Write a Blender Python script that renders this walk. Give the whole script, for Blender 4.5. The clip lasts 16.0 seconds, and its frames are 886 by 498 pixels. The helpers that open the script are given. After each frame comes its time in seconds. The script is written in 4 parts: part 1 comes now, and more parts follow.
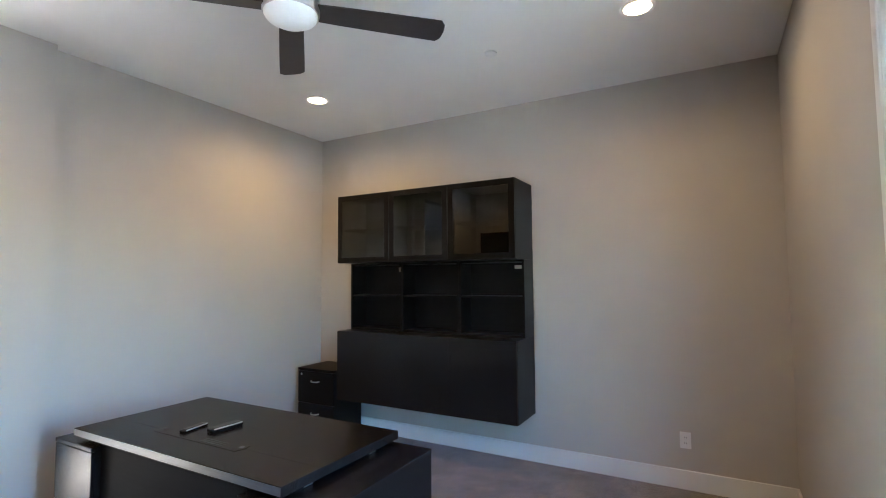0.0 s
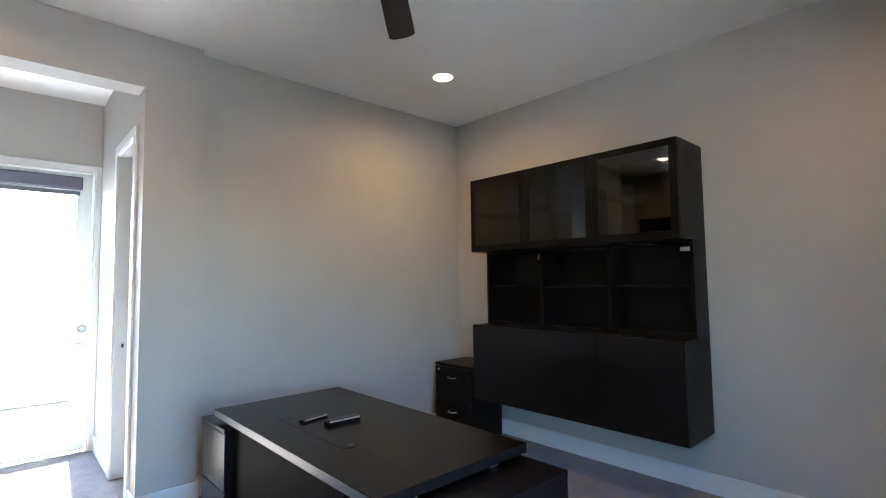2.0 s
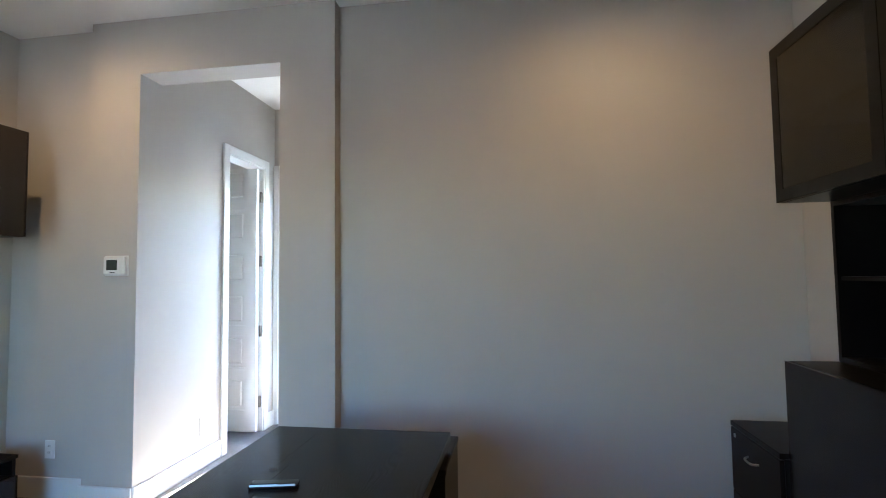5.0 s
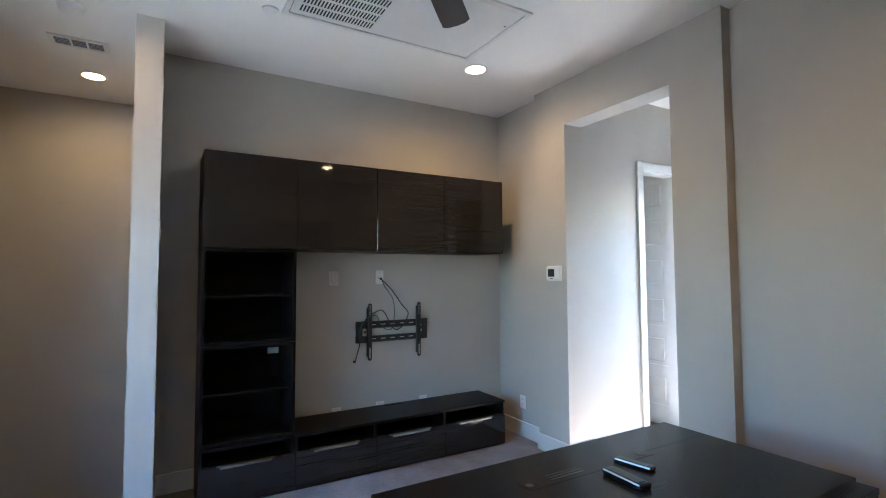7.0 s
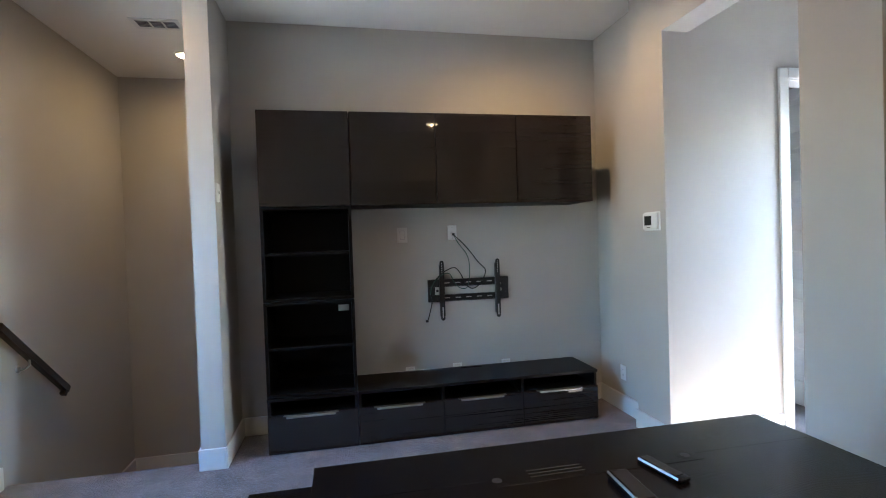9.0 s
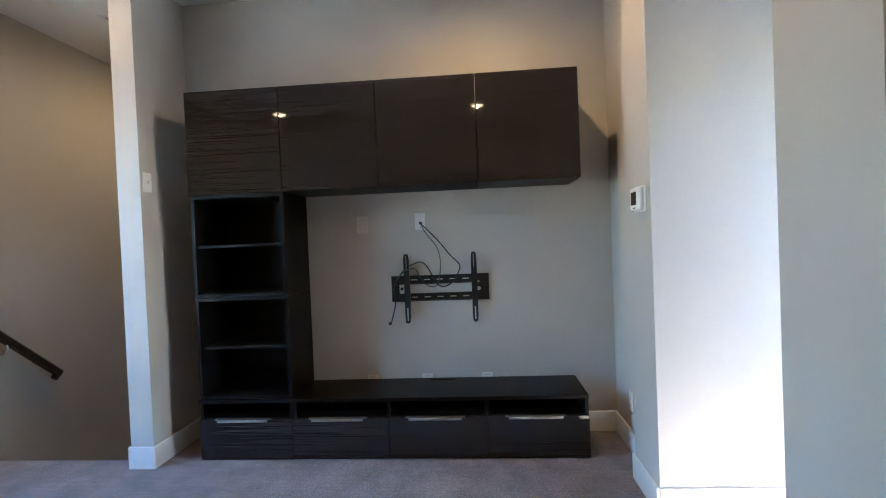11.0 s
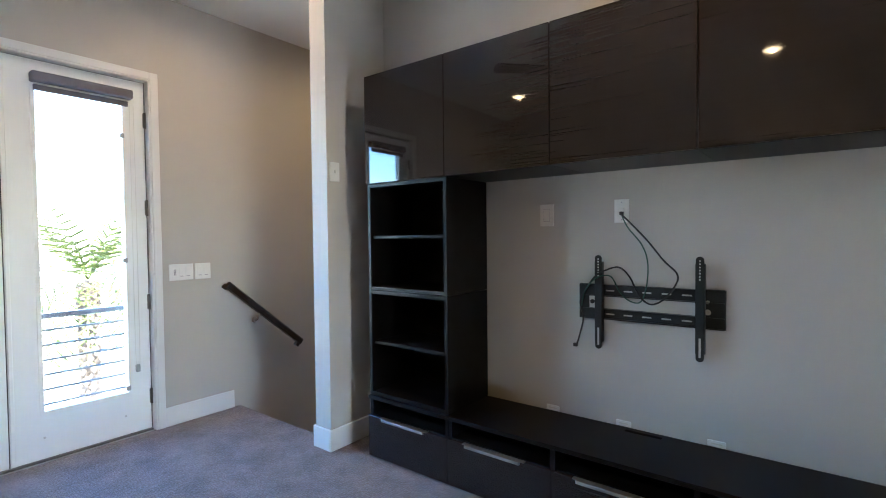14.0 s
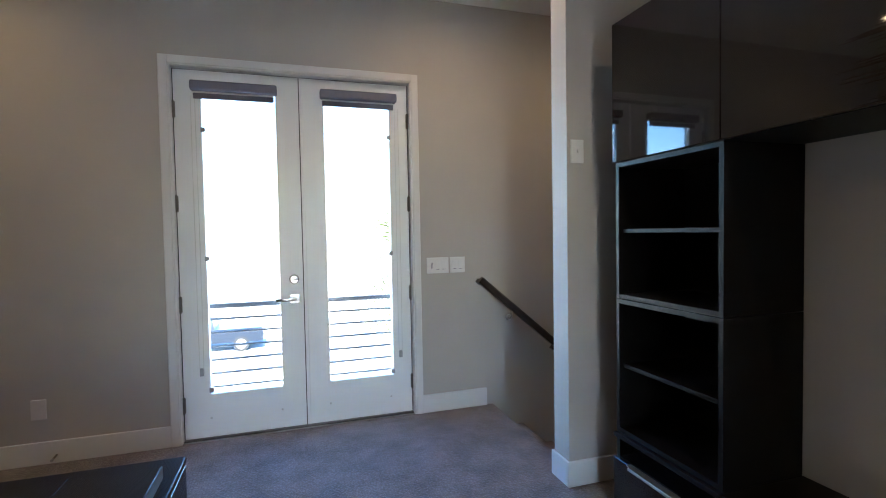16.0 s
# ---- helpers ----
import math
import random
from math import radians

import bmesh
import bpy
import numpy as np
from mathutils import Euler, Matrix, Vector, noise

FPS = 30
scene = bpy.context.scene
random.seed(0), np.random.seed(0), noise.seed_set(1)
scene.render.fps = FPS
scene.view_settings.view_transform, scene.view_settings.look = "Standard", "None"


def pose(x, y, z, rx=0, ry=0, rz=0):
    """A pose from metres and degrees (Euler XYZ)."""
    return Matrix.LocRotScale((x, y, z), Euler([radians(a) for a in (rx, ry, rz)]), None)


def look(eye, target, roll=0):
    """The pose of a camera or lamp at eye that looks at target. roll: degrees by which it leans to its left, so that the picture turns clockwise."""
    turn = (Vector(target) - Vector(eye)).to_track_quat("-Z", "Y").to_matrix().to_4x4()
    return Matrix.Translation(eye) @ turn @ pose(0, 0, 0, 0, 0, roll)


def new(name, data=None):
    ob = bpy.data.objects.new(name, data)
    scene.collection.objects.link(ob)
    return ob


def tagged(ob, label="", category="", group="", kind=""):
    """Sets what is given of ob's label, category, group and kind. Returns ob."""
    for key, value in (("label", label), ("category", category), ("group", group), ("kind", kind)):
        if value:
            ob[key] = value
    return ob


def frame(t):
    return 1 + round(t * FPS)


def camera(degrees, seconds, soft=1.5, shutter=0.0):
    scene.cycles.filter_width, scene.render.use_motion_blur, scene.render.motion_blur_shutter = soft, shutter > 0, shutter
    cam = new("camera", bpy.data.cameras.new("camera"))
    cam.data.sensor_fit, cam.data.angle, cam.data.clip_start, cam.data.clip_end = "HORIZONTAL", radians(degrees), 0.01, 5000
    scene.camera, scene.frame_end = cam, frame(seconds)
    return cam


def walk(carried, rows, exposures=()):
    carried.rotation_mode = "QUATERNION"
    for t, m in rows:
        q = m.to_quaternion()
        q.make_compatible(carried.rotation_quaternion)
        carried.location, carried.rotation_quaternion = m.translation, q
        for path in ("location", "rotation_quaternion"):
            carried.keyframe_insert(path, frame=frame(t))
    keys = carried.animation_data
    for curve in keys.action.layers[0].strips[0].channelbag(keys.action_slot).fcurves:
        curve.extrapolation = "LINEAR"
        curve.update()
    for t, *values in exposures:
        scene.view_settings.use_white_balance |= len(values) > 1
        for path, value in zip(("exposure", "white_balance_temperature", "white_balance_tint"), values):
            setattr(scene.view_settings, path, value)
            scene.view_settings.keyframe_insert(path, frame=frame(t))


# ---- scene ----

cam = camera(85.1, 16.0, soft=1.05)
PATH = [
    (0, (0.859, -1.069, 1.517), (2.602, -0.095, 1.642), -0.4),
    (0.5, (0.94, -1.068, 1.497), (2.562, 0.095, 1.629), -0.5),
    (1, (0.996, -1.093, 1.502), (2.493, 0.228, 1.626), -0.6),
    (1.5, (1.09, -1.054, 1.472), (2.511, 0.347, 1.593), -0.7),
    (2, (1.304, -0.932, 1.43), (2.654, 0.539, 1.559), -0.8),
    (2.5, (1.626, -0.923, 1.423), (2.879, 0.632, 1.539), -1.0),
    (3, (2.039, -0.896, 1.423), (3.191, 0.735, 1.537), -1.2),
    (5.5, (3.509, -0.01, 1.39), (2.754, 1.839, 1.496), -0.6),
    (6, (3.629, -0.031, 1.383), (2.466, 1.592, 1.497), -0.4),
    (6.5, (3.774, -0.124, 1.437), (2.261, 1.18, 1.546), -0.2),
    (7, (3.86, -0.217, 1.479), (2.133, 0.786, 1.584), -0.3),
    (7.5, (3.942, -0.08, 1.474), (2.08, 0.643, 1.58), -0.5),
    (8, (3.961, 0.05, 1.462), (2.061, 0.668, 1.558), -1.1),
    (8.5, (3.879, 0.262, 1.433), (1.946, 0.775, 1.464), -1.5),
    (9, (3.777, 0.549, 1.409), (1.817, 0.946, 1.368), -1.9),
    (11.5, (3.124, 1.977, 1.317), (1.159, 1.604, 1.288), -1.8),
    (12, (2.927, 2.075, 1.34), (1.023, 1.464, 1.3), -1.2),
    (12.5, (2.74, 2.165, 1.342), (0.905, 1.369, 1.298), -1.0),
    (13, (2.692, 2.18, 1.344), (0.979, 1.148, 1.293), -0.8),
    (13.5, (2.65, 2.178, 1.336), (1.018, 1.024, 1.282), -0.6),
    (14, (2.449, 2.152, 1.342), (0.865, 0.932, 1.289), -0.6),
    (14.5, (2.356, 2.127, 1.362), (1.043, 0.62, 1.306), -0.8),
    (15, (2.352, 2.087, 1.369), (1.282, 0.398, 1.308), -0.9),
    (15.5, (2.14, 2.005, 1.343), (1.246, 0.217, 1.277), -0.8),
    (16, (1.879, 1.94, 1.35), (1.275, 0.035, 1.279), -1.0),
]
EXPOSURES = [(0, 6.05, 5950, 3), (1.0, 5.83, 5950, 3), (2.0, 5.58, 5950, 3), (3.2, 5.73, 5950, 3), (5.5, 5.2, 5950, 3), (7.5, 5.35, 5950, 3), (9.0, 5.43, 5950, 3), (12.5, 5.73, 5950, 3), (14.0, 5.69, 5950, 3), (15.0, 5.06, 5950, 3), (16, 5.06, 5950, 3)]
walk(cam, [(t, look(e, g, r)) for t, e, g, r in PATH], exposures=EXPOSURES)

# ---- world and sun ----
world = bpy.data.worlds.new("world")
scene.world = world
world.use_nodes = True
wn = world.node_tree.nodes
sky = wn.new("ShaderNodeTexSky")
sky.sky_type = "NISHITA"
sky.sun_disc = False
sky.sun_elevation = radians(50)
sky.sun_rotation = radians(4)
sky.ozone_density = 3.0
wn["Background"].inputs["Strength"].default_value = 0.13
tone = wn.new("ShaderNodeHueSaturation")
tone.inputs["Saturation"].default_value = 1.25
tone.inputs["Hue"].default_value = 0.505
world.node_tree.links.new(sky.outputs[0], tone.inputs["Color"])
world.node_tree.links.new(tone.outputs[0], wn["Background"].inputs[0])

sun = bpy.data.lights.new("sun", "SUN")
sun.energy, sun.angle, sun.color = 5.0, radians(0.5), (1.0, 0.97, 0.93)
sun_ob = new("sun", sun)
sun_ob.matrix_world = look((0, 0, 0), (-0.07, -1.0, -1.19)) @ Matrix.Identity(4)
sun_ob.location = (1.5, 30, 30)

CAN_POWER = 0.95

# ---- materials ----


def mat(name):
    m = bpy.data.materials.new(name)
    m.use_nodes = True
    n, l = m.node_tree.nodes, m.node_tree.links
    return m, n, l, n["Principled BSDF"]


def noise_tex(n, l, scale, detail=4.0, stretch=(1, 1, 1), rough=0.55):
    co = n.new("ShaderNodeTexCoord")
    mp = n.new("ShaderNodeMapping")
    mp.inputs["Scale"].default_value = stretch
    tx = n.new("ShaderNodeTexNoise")
    tx.inputs["Scale"].default_value = scale
    tx.inputs["Detail"].default_value = detail
    tx.inputs["Roughness"].default_value = rough
    l.new(co.outputs["Object"], mp.inputs[0])
    l.new(mp.outputs[0], tx.inputs[0])
    return tx


def ramp(n, l, src, stops):
    r = n.new("ShaderNodeValToRGB")
    for i, (p, c) in enumerate(stops):
        e = r.color_ramp.elements[i] if i < 2 else r.color_ramp.elements.new(p)
        e.position, e.color = p, (*c, 1)
    l.new(src, r.inputs[0])
    return r


def bump(n, l, b, src, strength, dist):
    bp = n.new("ShaderNodeBump")
    bp.inputs["Strength"].default_value, bp.inputs["Distance"].default_value = strength, dist
    l.new(src, bp.inputs["Height"])
    l.new(bp.outputs[0], b.inputs["Normal"])
    return bp


def paint(name, base, spread=0.02, rough=0.6, peel=0.12, peel_scale=260):
    m, n, l, b = mat(name)
    big = noise_tex(n, l, 1.3, 3)
    lo, hi = [max(0, c - spread) for c in base], [min(1, c + spread) for c in base]
    l.new(ramp(n, l, big.outputs[0], [(0.3, lo), (0.7, hi)]).outputs[0], b.inputs["Base Color"])
    fine = noise_tex(n, l, peel_scale, 2)
    bump(n, l, b, fine.outputs[0], peel, 0.002)
    b.inputs["Roughness"].default_value = rough
    return m


def plain(name, base, rough=0.4, metal=0.0, spread=0.25, scale=40, bumpy=0.03):
    m, n, l, b = mat(name)
    tx = noise_tex(n, l, scale, 3)
    lo, hi = [c * (1 - spread) for c in base], [min(1, c * (1 + spread)) for c in base]
    l.new(ramp(n, l, tx.outputs[0], [(0.3, lo), (0.7, hi)]).outputs[0], b.inputs["Base Color"])
    b.inputs["Metallic"].default_value = metal
    r = n.new("ShaderNodeMapRange")
    r.inputs["To Min"].default_value, r.inputs["To Max"].default_value = max(0.02, rough * 0.85), min(1, rough * 1.15)
    l.new(tx.outputs[0], r.inputs["Value"])
    l.new(r.outputs[0], b.inputs["Roughness"])
    if bumpy:
        bump(n, l, b, tx.outputs[0], bumpy, 0.001)
    return m


def wood(name, dark, light, rough, stretch, scale=1.0, relief=0.1, coat=0.0, spec=0.5, ior=1.5, detail=6):
    m, n, l, b = mat(name)
    big = noise_tex(n, l, scale * 3, 3, stretch)
    grain = noise_tex(n, l, scale * 16, detail, stretch, 0.65)
    mix = n.new("ShaderNodeMath")
    mix.operation = "MULTIPLY_ADD"
    mix.inputs[1].default_value = 0.35
    l.new(big.outputs[0], mix.inputs[0])
    sc = n.new("ShaderNodeMath")
    sc.operation = "MULTIPLY"
    sc.inputs[1].default_value = 0.65
    l.new(grain.outputs[0], sc.inputs[0])
    l.new(sc.outputs[0], mix.inputs[2])
    l.new(ramp(n, l, mix.outputs[0], [(0.25, dark), (0.75, light)]).outputs[0], b.inputs["Base Color"])
    b.inputs["Roughness"].default_value = rough
    b.inputs["Specular IOR Level"].default_value = spec
    b.inputs["IOR"].default_value = ior
    b.inputs["Coat Weight"].default_value = coat
    b.inputs["Coat IOR"].default_value = 1.45
    b.inputs["Coat Roughness"].default_value = 0.035
    if relief:
        bump(n, l, b, grain.outputs[0], relief, 0.001)
    return m


M_WALL = paint("greige_wall_paint", (0.39, 0.367, 0.334), 0.012, 0.65, 0.2)
M_CEIL = paint("white_ceiling_paint", (0.70, 0.69, 0.66), 0.012, 0.8)
M_TRIM = paint("white_trim_enamel", (0.60, 0.60, 0.585), 0.012, 0.32, 0.04, 90)
M_DOOR = paint("white_door_enamel", (0.74, 0.75, 0.74), 0.012, 0.35, 0.03, 60)
M_GLOSS = wood("dark_brown_gloss_foil", (0.0144, 0.0107, 0.0088), (0.0170, 0.0126, 0.0104), 0.35, (9, 0.06, 9), 1.0, 0.0, 1.0, 0.0, detail=1.5)
M_BLACK = wood("black_brown_foil", (0.0028, 0.0025, 0.0025), (0.0062, 0.0056, 0.0053), 0.36, (30, 1.5, 30), 1.0, 0.05, 0.0, 0.5, 1.22)
M_PANEL = wood("black_brown_satin_panel", (0.006, 0.0048, 0.0044), (0.010, 0.008, 0.007), 0.24, (34, 1.0, 34), 1.7, 0.0, 0.0, 0.5, 1.35)
M_DESK = wood("black_brown_ash_veneer", (0.004, 0.0036, 0.0036), (0.013, 0.011, 0.010), 0.26, (22, 1.2, 22), 1.0, 0.5, 0.0, 0.5, 1.28)
M_MATTE = wood("black_brown_matt_board", (0.003, 0.003, 0.003), (0.007, 0.006, 0.006), 0.5, (22, 1.2, 22), 1.0, 0.1, 0.0, 0.5, 1.08)
M_EDGE = wood("worn_desk_edge", (0.012, 0.011, 0.011), (0.07, 0.068, 0.066), 0.3, (14, 2, 60), 1.0, 0.2)
M_NICKEL = plain("brushed_nickel", (0.55, 0.54, 0.52), 0.3, 1.0, 0.08)
M_HINGE = plain("aged_nickel", (0.16, 0.145, 0.13), 0.38, 1.0, 0.1)
M_CHROME = plain("polished_chrome", (0.48, 0.48, 0.485), 0.24, 1.0, 0.05)
M_ALU = plain("satin_aluminium", (0.42, 0.42, 0.42), 0.42, 1.0, 0.05)
M_STEEL = plain("black_powder_coated_steel", (0.014, 0.017, 0.016), 0.42, 0.3, 0.2, 120, 0.06)
M_BARS = plain("grey_powder_coated_bars", (0.12, 0.103, 0.090), 0.5, 0.2, 0.2, 120, 0.06)
M_RAIL = plain("dark_stained_rail_wood", (0.020, 0.014, 0.011), 0.32, 0.0, 0.3, 30, 0.04)
M_PLASTIC = plain("white_plastic", (0.62, 0.62, 0.60), 0.35, 0.0, 0.03)
M_PLATE = plain("painted_plate", (0.52, 0.50, 0.465), 0.45, 0.0, 0.03)
M_CLIP = plain("smoky_plastic", (0.30, 0.31, 0.32), 0.3, 0.0, 0.05)
M_DARK = plain("dark_slot", (0.012, 0.012, 0.013), 0.6, 0.0, 0.1)
M_LCD = plain("grey_green_lcd", (0.030, 0.036, 0.034), 0.2, 0.0, 0.1)
M_CABLE = plain("black_cable_rubber", (0.012, 0.013, 0.013), 0.5, 0.0, 0.1)
M_GREEN = plain("green_cable_rubber", (0.016, 0.07, 0.05), 0.5, 0.0, 0.1)
M_FAN = wood("dark_walnut_blade", (0.020, 0.016, 0.013), (0.045, 0.036, 0.030), 0.45, (3, 3, 3), 4.0, 0.05)
M_OPAL = plain("opal_glass", (0.78, 0.80, 0.76), 0.3, 0.0, 0.02)
M_SHADE = plain("grey_shade_fabric", (0.135, 0.132, 0.165), 0.8, 0.0, 0.15, 300, 0.1)
M_PHONE = plain("black_phone_plastic", (0.010, 0.011, 0.012), 0.18, 0.0, 0.1)
# Deck colour raised far above the concrete to bounce more sunlight into the hall.
M_DECK = plain("deck_pale_for_bounce", (0.78, 0.77, 0.74), 0.8, 0.0, 0.06, 6, 0.1)
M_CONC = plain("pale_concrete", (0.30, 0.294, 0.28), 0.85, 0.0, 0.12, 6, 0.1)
M_ASPH = plain("asphalt", (0.11, 0.108, 0.104), 0.9, 0.0, 0.2, 9, 0.1)
M_GRAVEL = plain("desert_gravel", (0.24, 0.217, 0.19), 0.95, 0.0, 0.25, 5, 0.3)
M_STUCCO = plain("cream_stucco", (0.40, 0.365, 0.315), 0.9, 0.0, 0.08, 30, 0.2)
M_ROOF = plain("clay_roof_tile", (0.30, 0.20, 0.15), 0.85, 0.0, 0.2, 12, 0.2)
M_CAR = plain("dark_blue_car_paint", (0.006, 0.008, 0.012), 0.35, 0.0, 0.05)
M_TYRE = plain("tyre_rubber", (0.010, 0.010, 0.010), 0.8, 0.0, 0.1)
M_BARK = plain("palm_bark", (0.048, 0.036, 0.026), 0.95, 0.0, 0.35, 18, 0.6)
M_LEAF = plain("palm_leaf", (0.027, 0.034, 0.007), 0.7, 0.0, 0.35, 6, 0.05)
for dull in (M_CAR, M_TYRE, M_BARK, M_LEAF):
    dull.node_tree.nodes["Principled BSDF"].inputs["Specular IOR Level"].default_value = 0.1
# The closet's warm glow is put into the wall colour; it has no lamp.
M_CLOSET = paint("closet_paint_warm_glow", (0.50, 0.44, 0.37), 0.012, 0.65)


def carpet_material():
    m, n, l, b = mat("taupe_cut_pile_carpet")
    big = noise_tex(n, l, 5, 4, (1, 1, 1), 0.6)
    fine = noise_tex(n, l, 190, 3)
    c1 = ramp(n, l, big.outputs[0], [(0.34, (0.146, 0.118, 0.104)), (0.62, (0.252, 0.209, 0.188))])
    c2 = ramp(n, l, fine.outputs[0], [(0.3, (0.55, 0.55, 0.55)), (0.7, (1.1, 1.1, 1.1))])
    mx = n.new("ShaderNodeMix")
    mx.data_type, mx.blend_type = "RGBA", "MULTIPLY"
    mx.inputs[0].default_value = 1.0
    l.new(c1.outputs[0], mx.inputs[6])
    l.new(c2.outputs[0], mx.inputs[7])
    b.inputs["Roughness"].default_value = 1.0
    b.inputs["Sheen Weight"].default_value = 0.25
    co = n.new("ShaderNodeTexCoord")
    vor = n.new("ShaderNodeTexVoronoi")
    vor.inputs["Scale"].default_value = 68
    vor.inputs["Randomness"].default_value = 0.55
    l.new(co.outputs["Object"], vor.inputs["Vector"])
    loops = ramp(n, l, vor.outputs["Distance"], [(0.15, (1.1, 1.1, 1.1)), (0.55, (0.70, 0.70, 0.70))])
    my = n.new("ShaderNodeMix")
    my.data_type, my.blend_type = "RGBA", "MULTIPLY"
    my.inputs[0].default_value = 1.0
    l.new(mx.outputs[2], my.inputs[6])
    l.new(loops.outputs[0], my.inputs[7])
    l.new(my.outputs[2], b.inputs["Base Color"])
    add = n.new("ShaderNodeMath")
    add.operation = "MULTIPLY_ADD"
    add.inputs[1].default_value = -1.1
    l.new(vor.outputs["Distance"], add.inputs[0])
    l.new(fine.outputs[0], add.inputs[2])
    bump(n, l, b, add.outputs[0], 0.7, 0.006)
    return m


def glass_material(name, tint=(1, 1, 1), rough=0.0, ior=1.5):
    m, n, l, b = mat(name)
    n.remove(b)
    tr = n.new("ShaderNodeBsdfTransparent")
    tr.inputs[0].default_value = (*tint, 1)
    gl = n.new("ShaderNodeBsdfGlossy")
    gl.inputs["Roughness"].default_value = rough
    lw = n.new("ShaderNodeLayerWeight")
    lw.inputs["Blend"].default_value = 0.5
    pw = n.new("ShaderNodeMath")
    pw.operation = "POWER"
    pw.inputs[1].default_value = 5.0
    l.new(lw.outputs["Facing"], pw.inputs[0])
    f0 = ((ior - 1) / (ior + 1)) ** 2
    fr = n.new("ShaderNodeMath")
    fr.operation = "MULTIPLY_ADD"
    fr.inputs[1].default_value, fr.inputs[2].default_value = 1 - f0, f0
    l.new(pw.outputs[0], fr.inputs[0])
    mx = n.new("ShaderNodeMixShader")
    l.new(fr.outputs[0], mx.inputs[0])
    l.new(tr.outputs[0], mx.inputs[1])
    l.new(gl.outputs[0], mx.inputs[2])
    l.new(mx.outputs[0], n["Material Output"].inputs[0])
    return m


def glow(name, color, strength):
    m, n, l, b = mat(name)
    b.inputs["Base Color"].default_value = (0.8, 0.8, 0.78, 1)
    b.inputs["Emission Color"].default_value = (*color, 1)
    b.inputs["Emission Strength"].default_value = strength
    return m


def cathedral_grain(m):
    """Open-pored arched grain on a veneer: pores are duller and lower than the lacquer between them."""
    n, l = m.node_tree.nodes, m.node_tree.links
    b = n["Principled BSDF"]
    co = n.new("ShaderNodeTexCoord")
    mp = n.new("ShaderNodeMapping")
    mp.inputs["Scale"].default_value = (1.0, 0.34, 1.0)
    l.new(co.outputs["Object"], mp.inputs["Vector"])
    wv = n.new("ShaderNodeTexWave")
    wv.inputs["Scale"].default_value = 46
    wv.inputs["Distortion"].default_value = 95
    wv.inputs["Detail"].default_value = 1.0
    wv.inputs["Detail Scale"].default_value = 0.14
    l.new(mp.outputs[0], wv.inputs["Vector"])
    r = n.new("ShaderNodeMapRange")
    r.inputs["From Min"].default_value, r.inputs["From Max"].default_value = 0.1, 0.7
    r.inputs["To Min"].default_value, r.inputs["To Max"].default_value = 0.33, 0.52
    l.new(wv.outputs["Fac"], r.inputs["Value"])
    l.new(r.outputs[0], b.inputs["Specular IOR Level"])
    bump(n, l, b, wv.outputs["Fac"], 0.03, 0.001)


cathedral_grain(M_DESK)
M_CARPET = carpet_material()
M_GLASS = glass_material("clear_glass")
M_SMOKE = glass_material("smoked_glass", (0.17, 0.165, 0.16), 0.02, 1.68)
M_GLOW = glow("warm_lamp_lens", (1.0, 0.72, 0.42), 1.1)

# ---- building helpers ----
ORIGIN = {}


def box(bm, x0, x1, y0, y1, z0, z1, bev=0.0, seg=2):
    r = bmesh.ops.create_cube(bm, size=1.0)
    vs = r["verts"]
    bmesh.ops.scale(bm, vec=(abs(x1 - x0), abs(y1 - y0), abs(z1 - z0)), verts=vs)
    bmesh.ops.translate(bm, vec=((x0 + x1) / 2, (y0 + y1) / 2, (z0 + z1) / 2), verts=vs)
    if bev:
        es = list({e for v in vs for e in v.link_edges})
        bmesh.ops.bevel(bm, geom=es, offset=bev, segments=seg, affect="EDGES", profile=0.5)
    return bm


def border(bm, plane, d0, d1, outer, inner):
    """A flat rectangular frame: outer and inner are (u0, u1, v0, v1); plane names the axes of u and v; d0 to d1 is its thickness."""
    def at(u, v, d):
        return {"xz": (u, d, v), "yz": (d, u, v), "xy": (u, v, d)}[plane]

    def loop(r, d):
        u0, u1, v0, v1 = r
        return [bm.verts.new(at(u, v, d)) for u, v in ((u0, v0), (u1, v0), (u1, v1), (u0, v1))]
    rings = [loop(outer, d0), loop(outer, d1), loop(inner, d1), loop(inner, d0)]
    for a, b in zip(rings, rings[1:] + rings[:1]):
        for i in range(4):
            bm.faces.new((a[i], a[(i + 1) % 4], b[(i + 1) % 4], b[i]))
    return bm


def one(*dims, bev=0.0, seg=2):
    return box(bmesh.new(), *dims, bev=bev, seg=seg)


def cyl(bm, p0, p1, r0, r1=None, n=20, caps=True):
    p0, p1 = Vector(p0), Vector(p1)
    d = p1 - p0
    q = d.to_track_quat("Z", "Y").to_matrix().to_4x4()
    bmesh.ops.create_cone(bm, cap_ends=caps, segments=n, radius1=r0, radius2=r0 if r1 is None else r1, depth=d.length,
                          matrix=Matrix.Translation((p0 + p1) / 2) @ q)
    return bm


def lathe(bm, center, profile, n=32):
    """A solid of revolution about z: (radius, height) from bottom to top."""
    rings = []
    for r, z in profile:
        rings.append([bm.verts.new((center[0] + r * math.cos(a), center[1] + r * math.sin(a), center[2] + z))
                      for a in (2 * math.pi * i / n for i in range(n))])
    for a, b in zip(rings, rings[1:]):
        for i in range(n):
            bm.faces.new((a[i], a[(i + 1) % n], b[(i + 1) % n], b[i]))
    bm.faces.new(rings[0][::-1])
    bm.faces.new(rings[-1])
    return bm


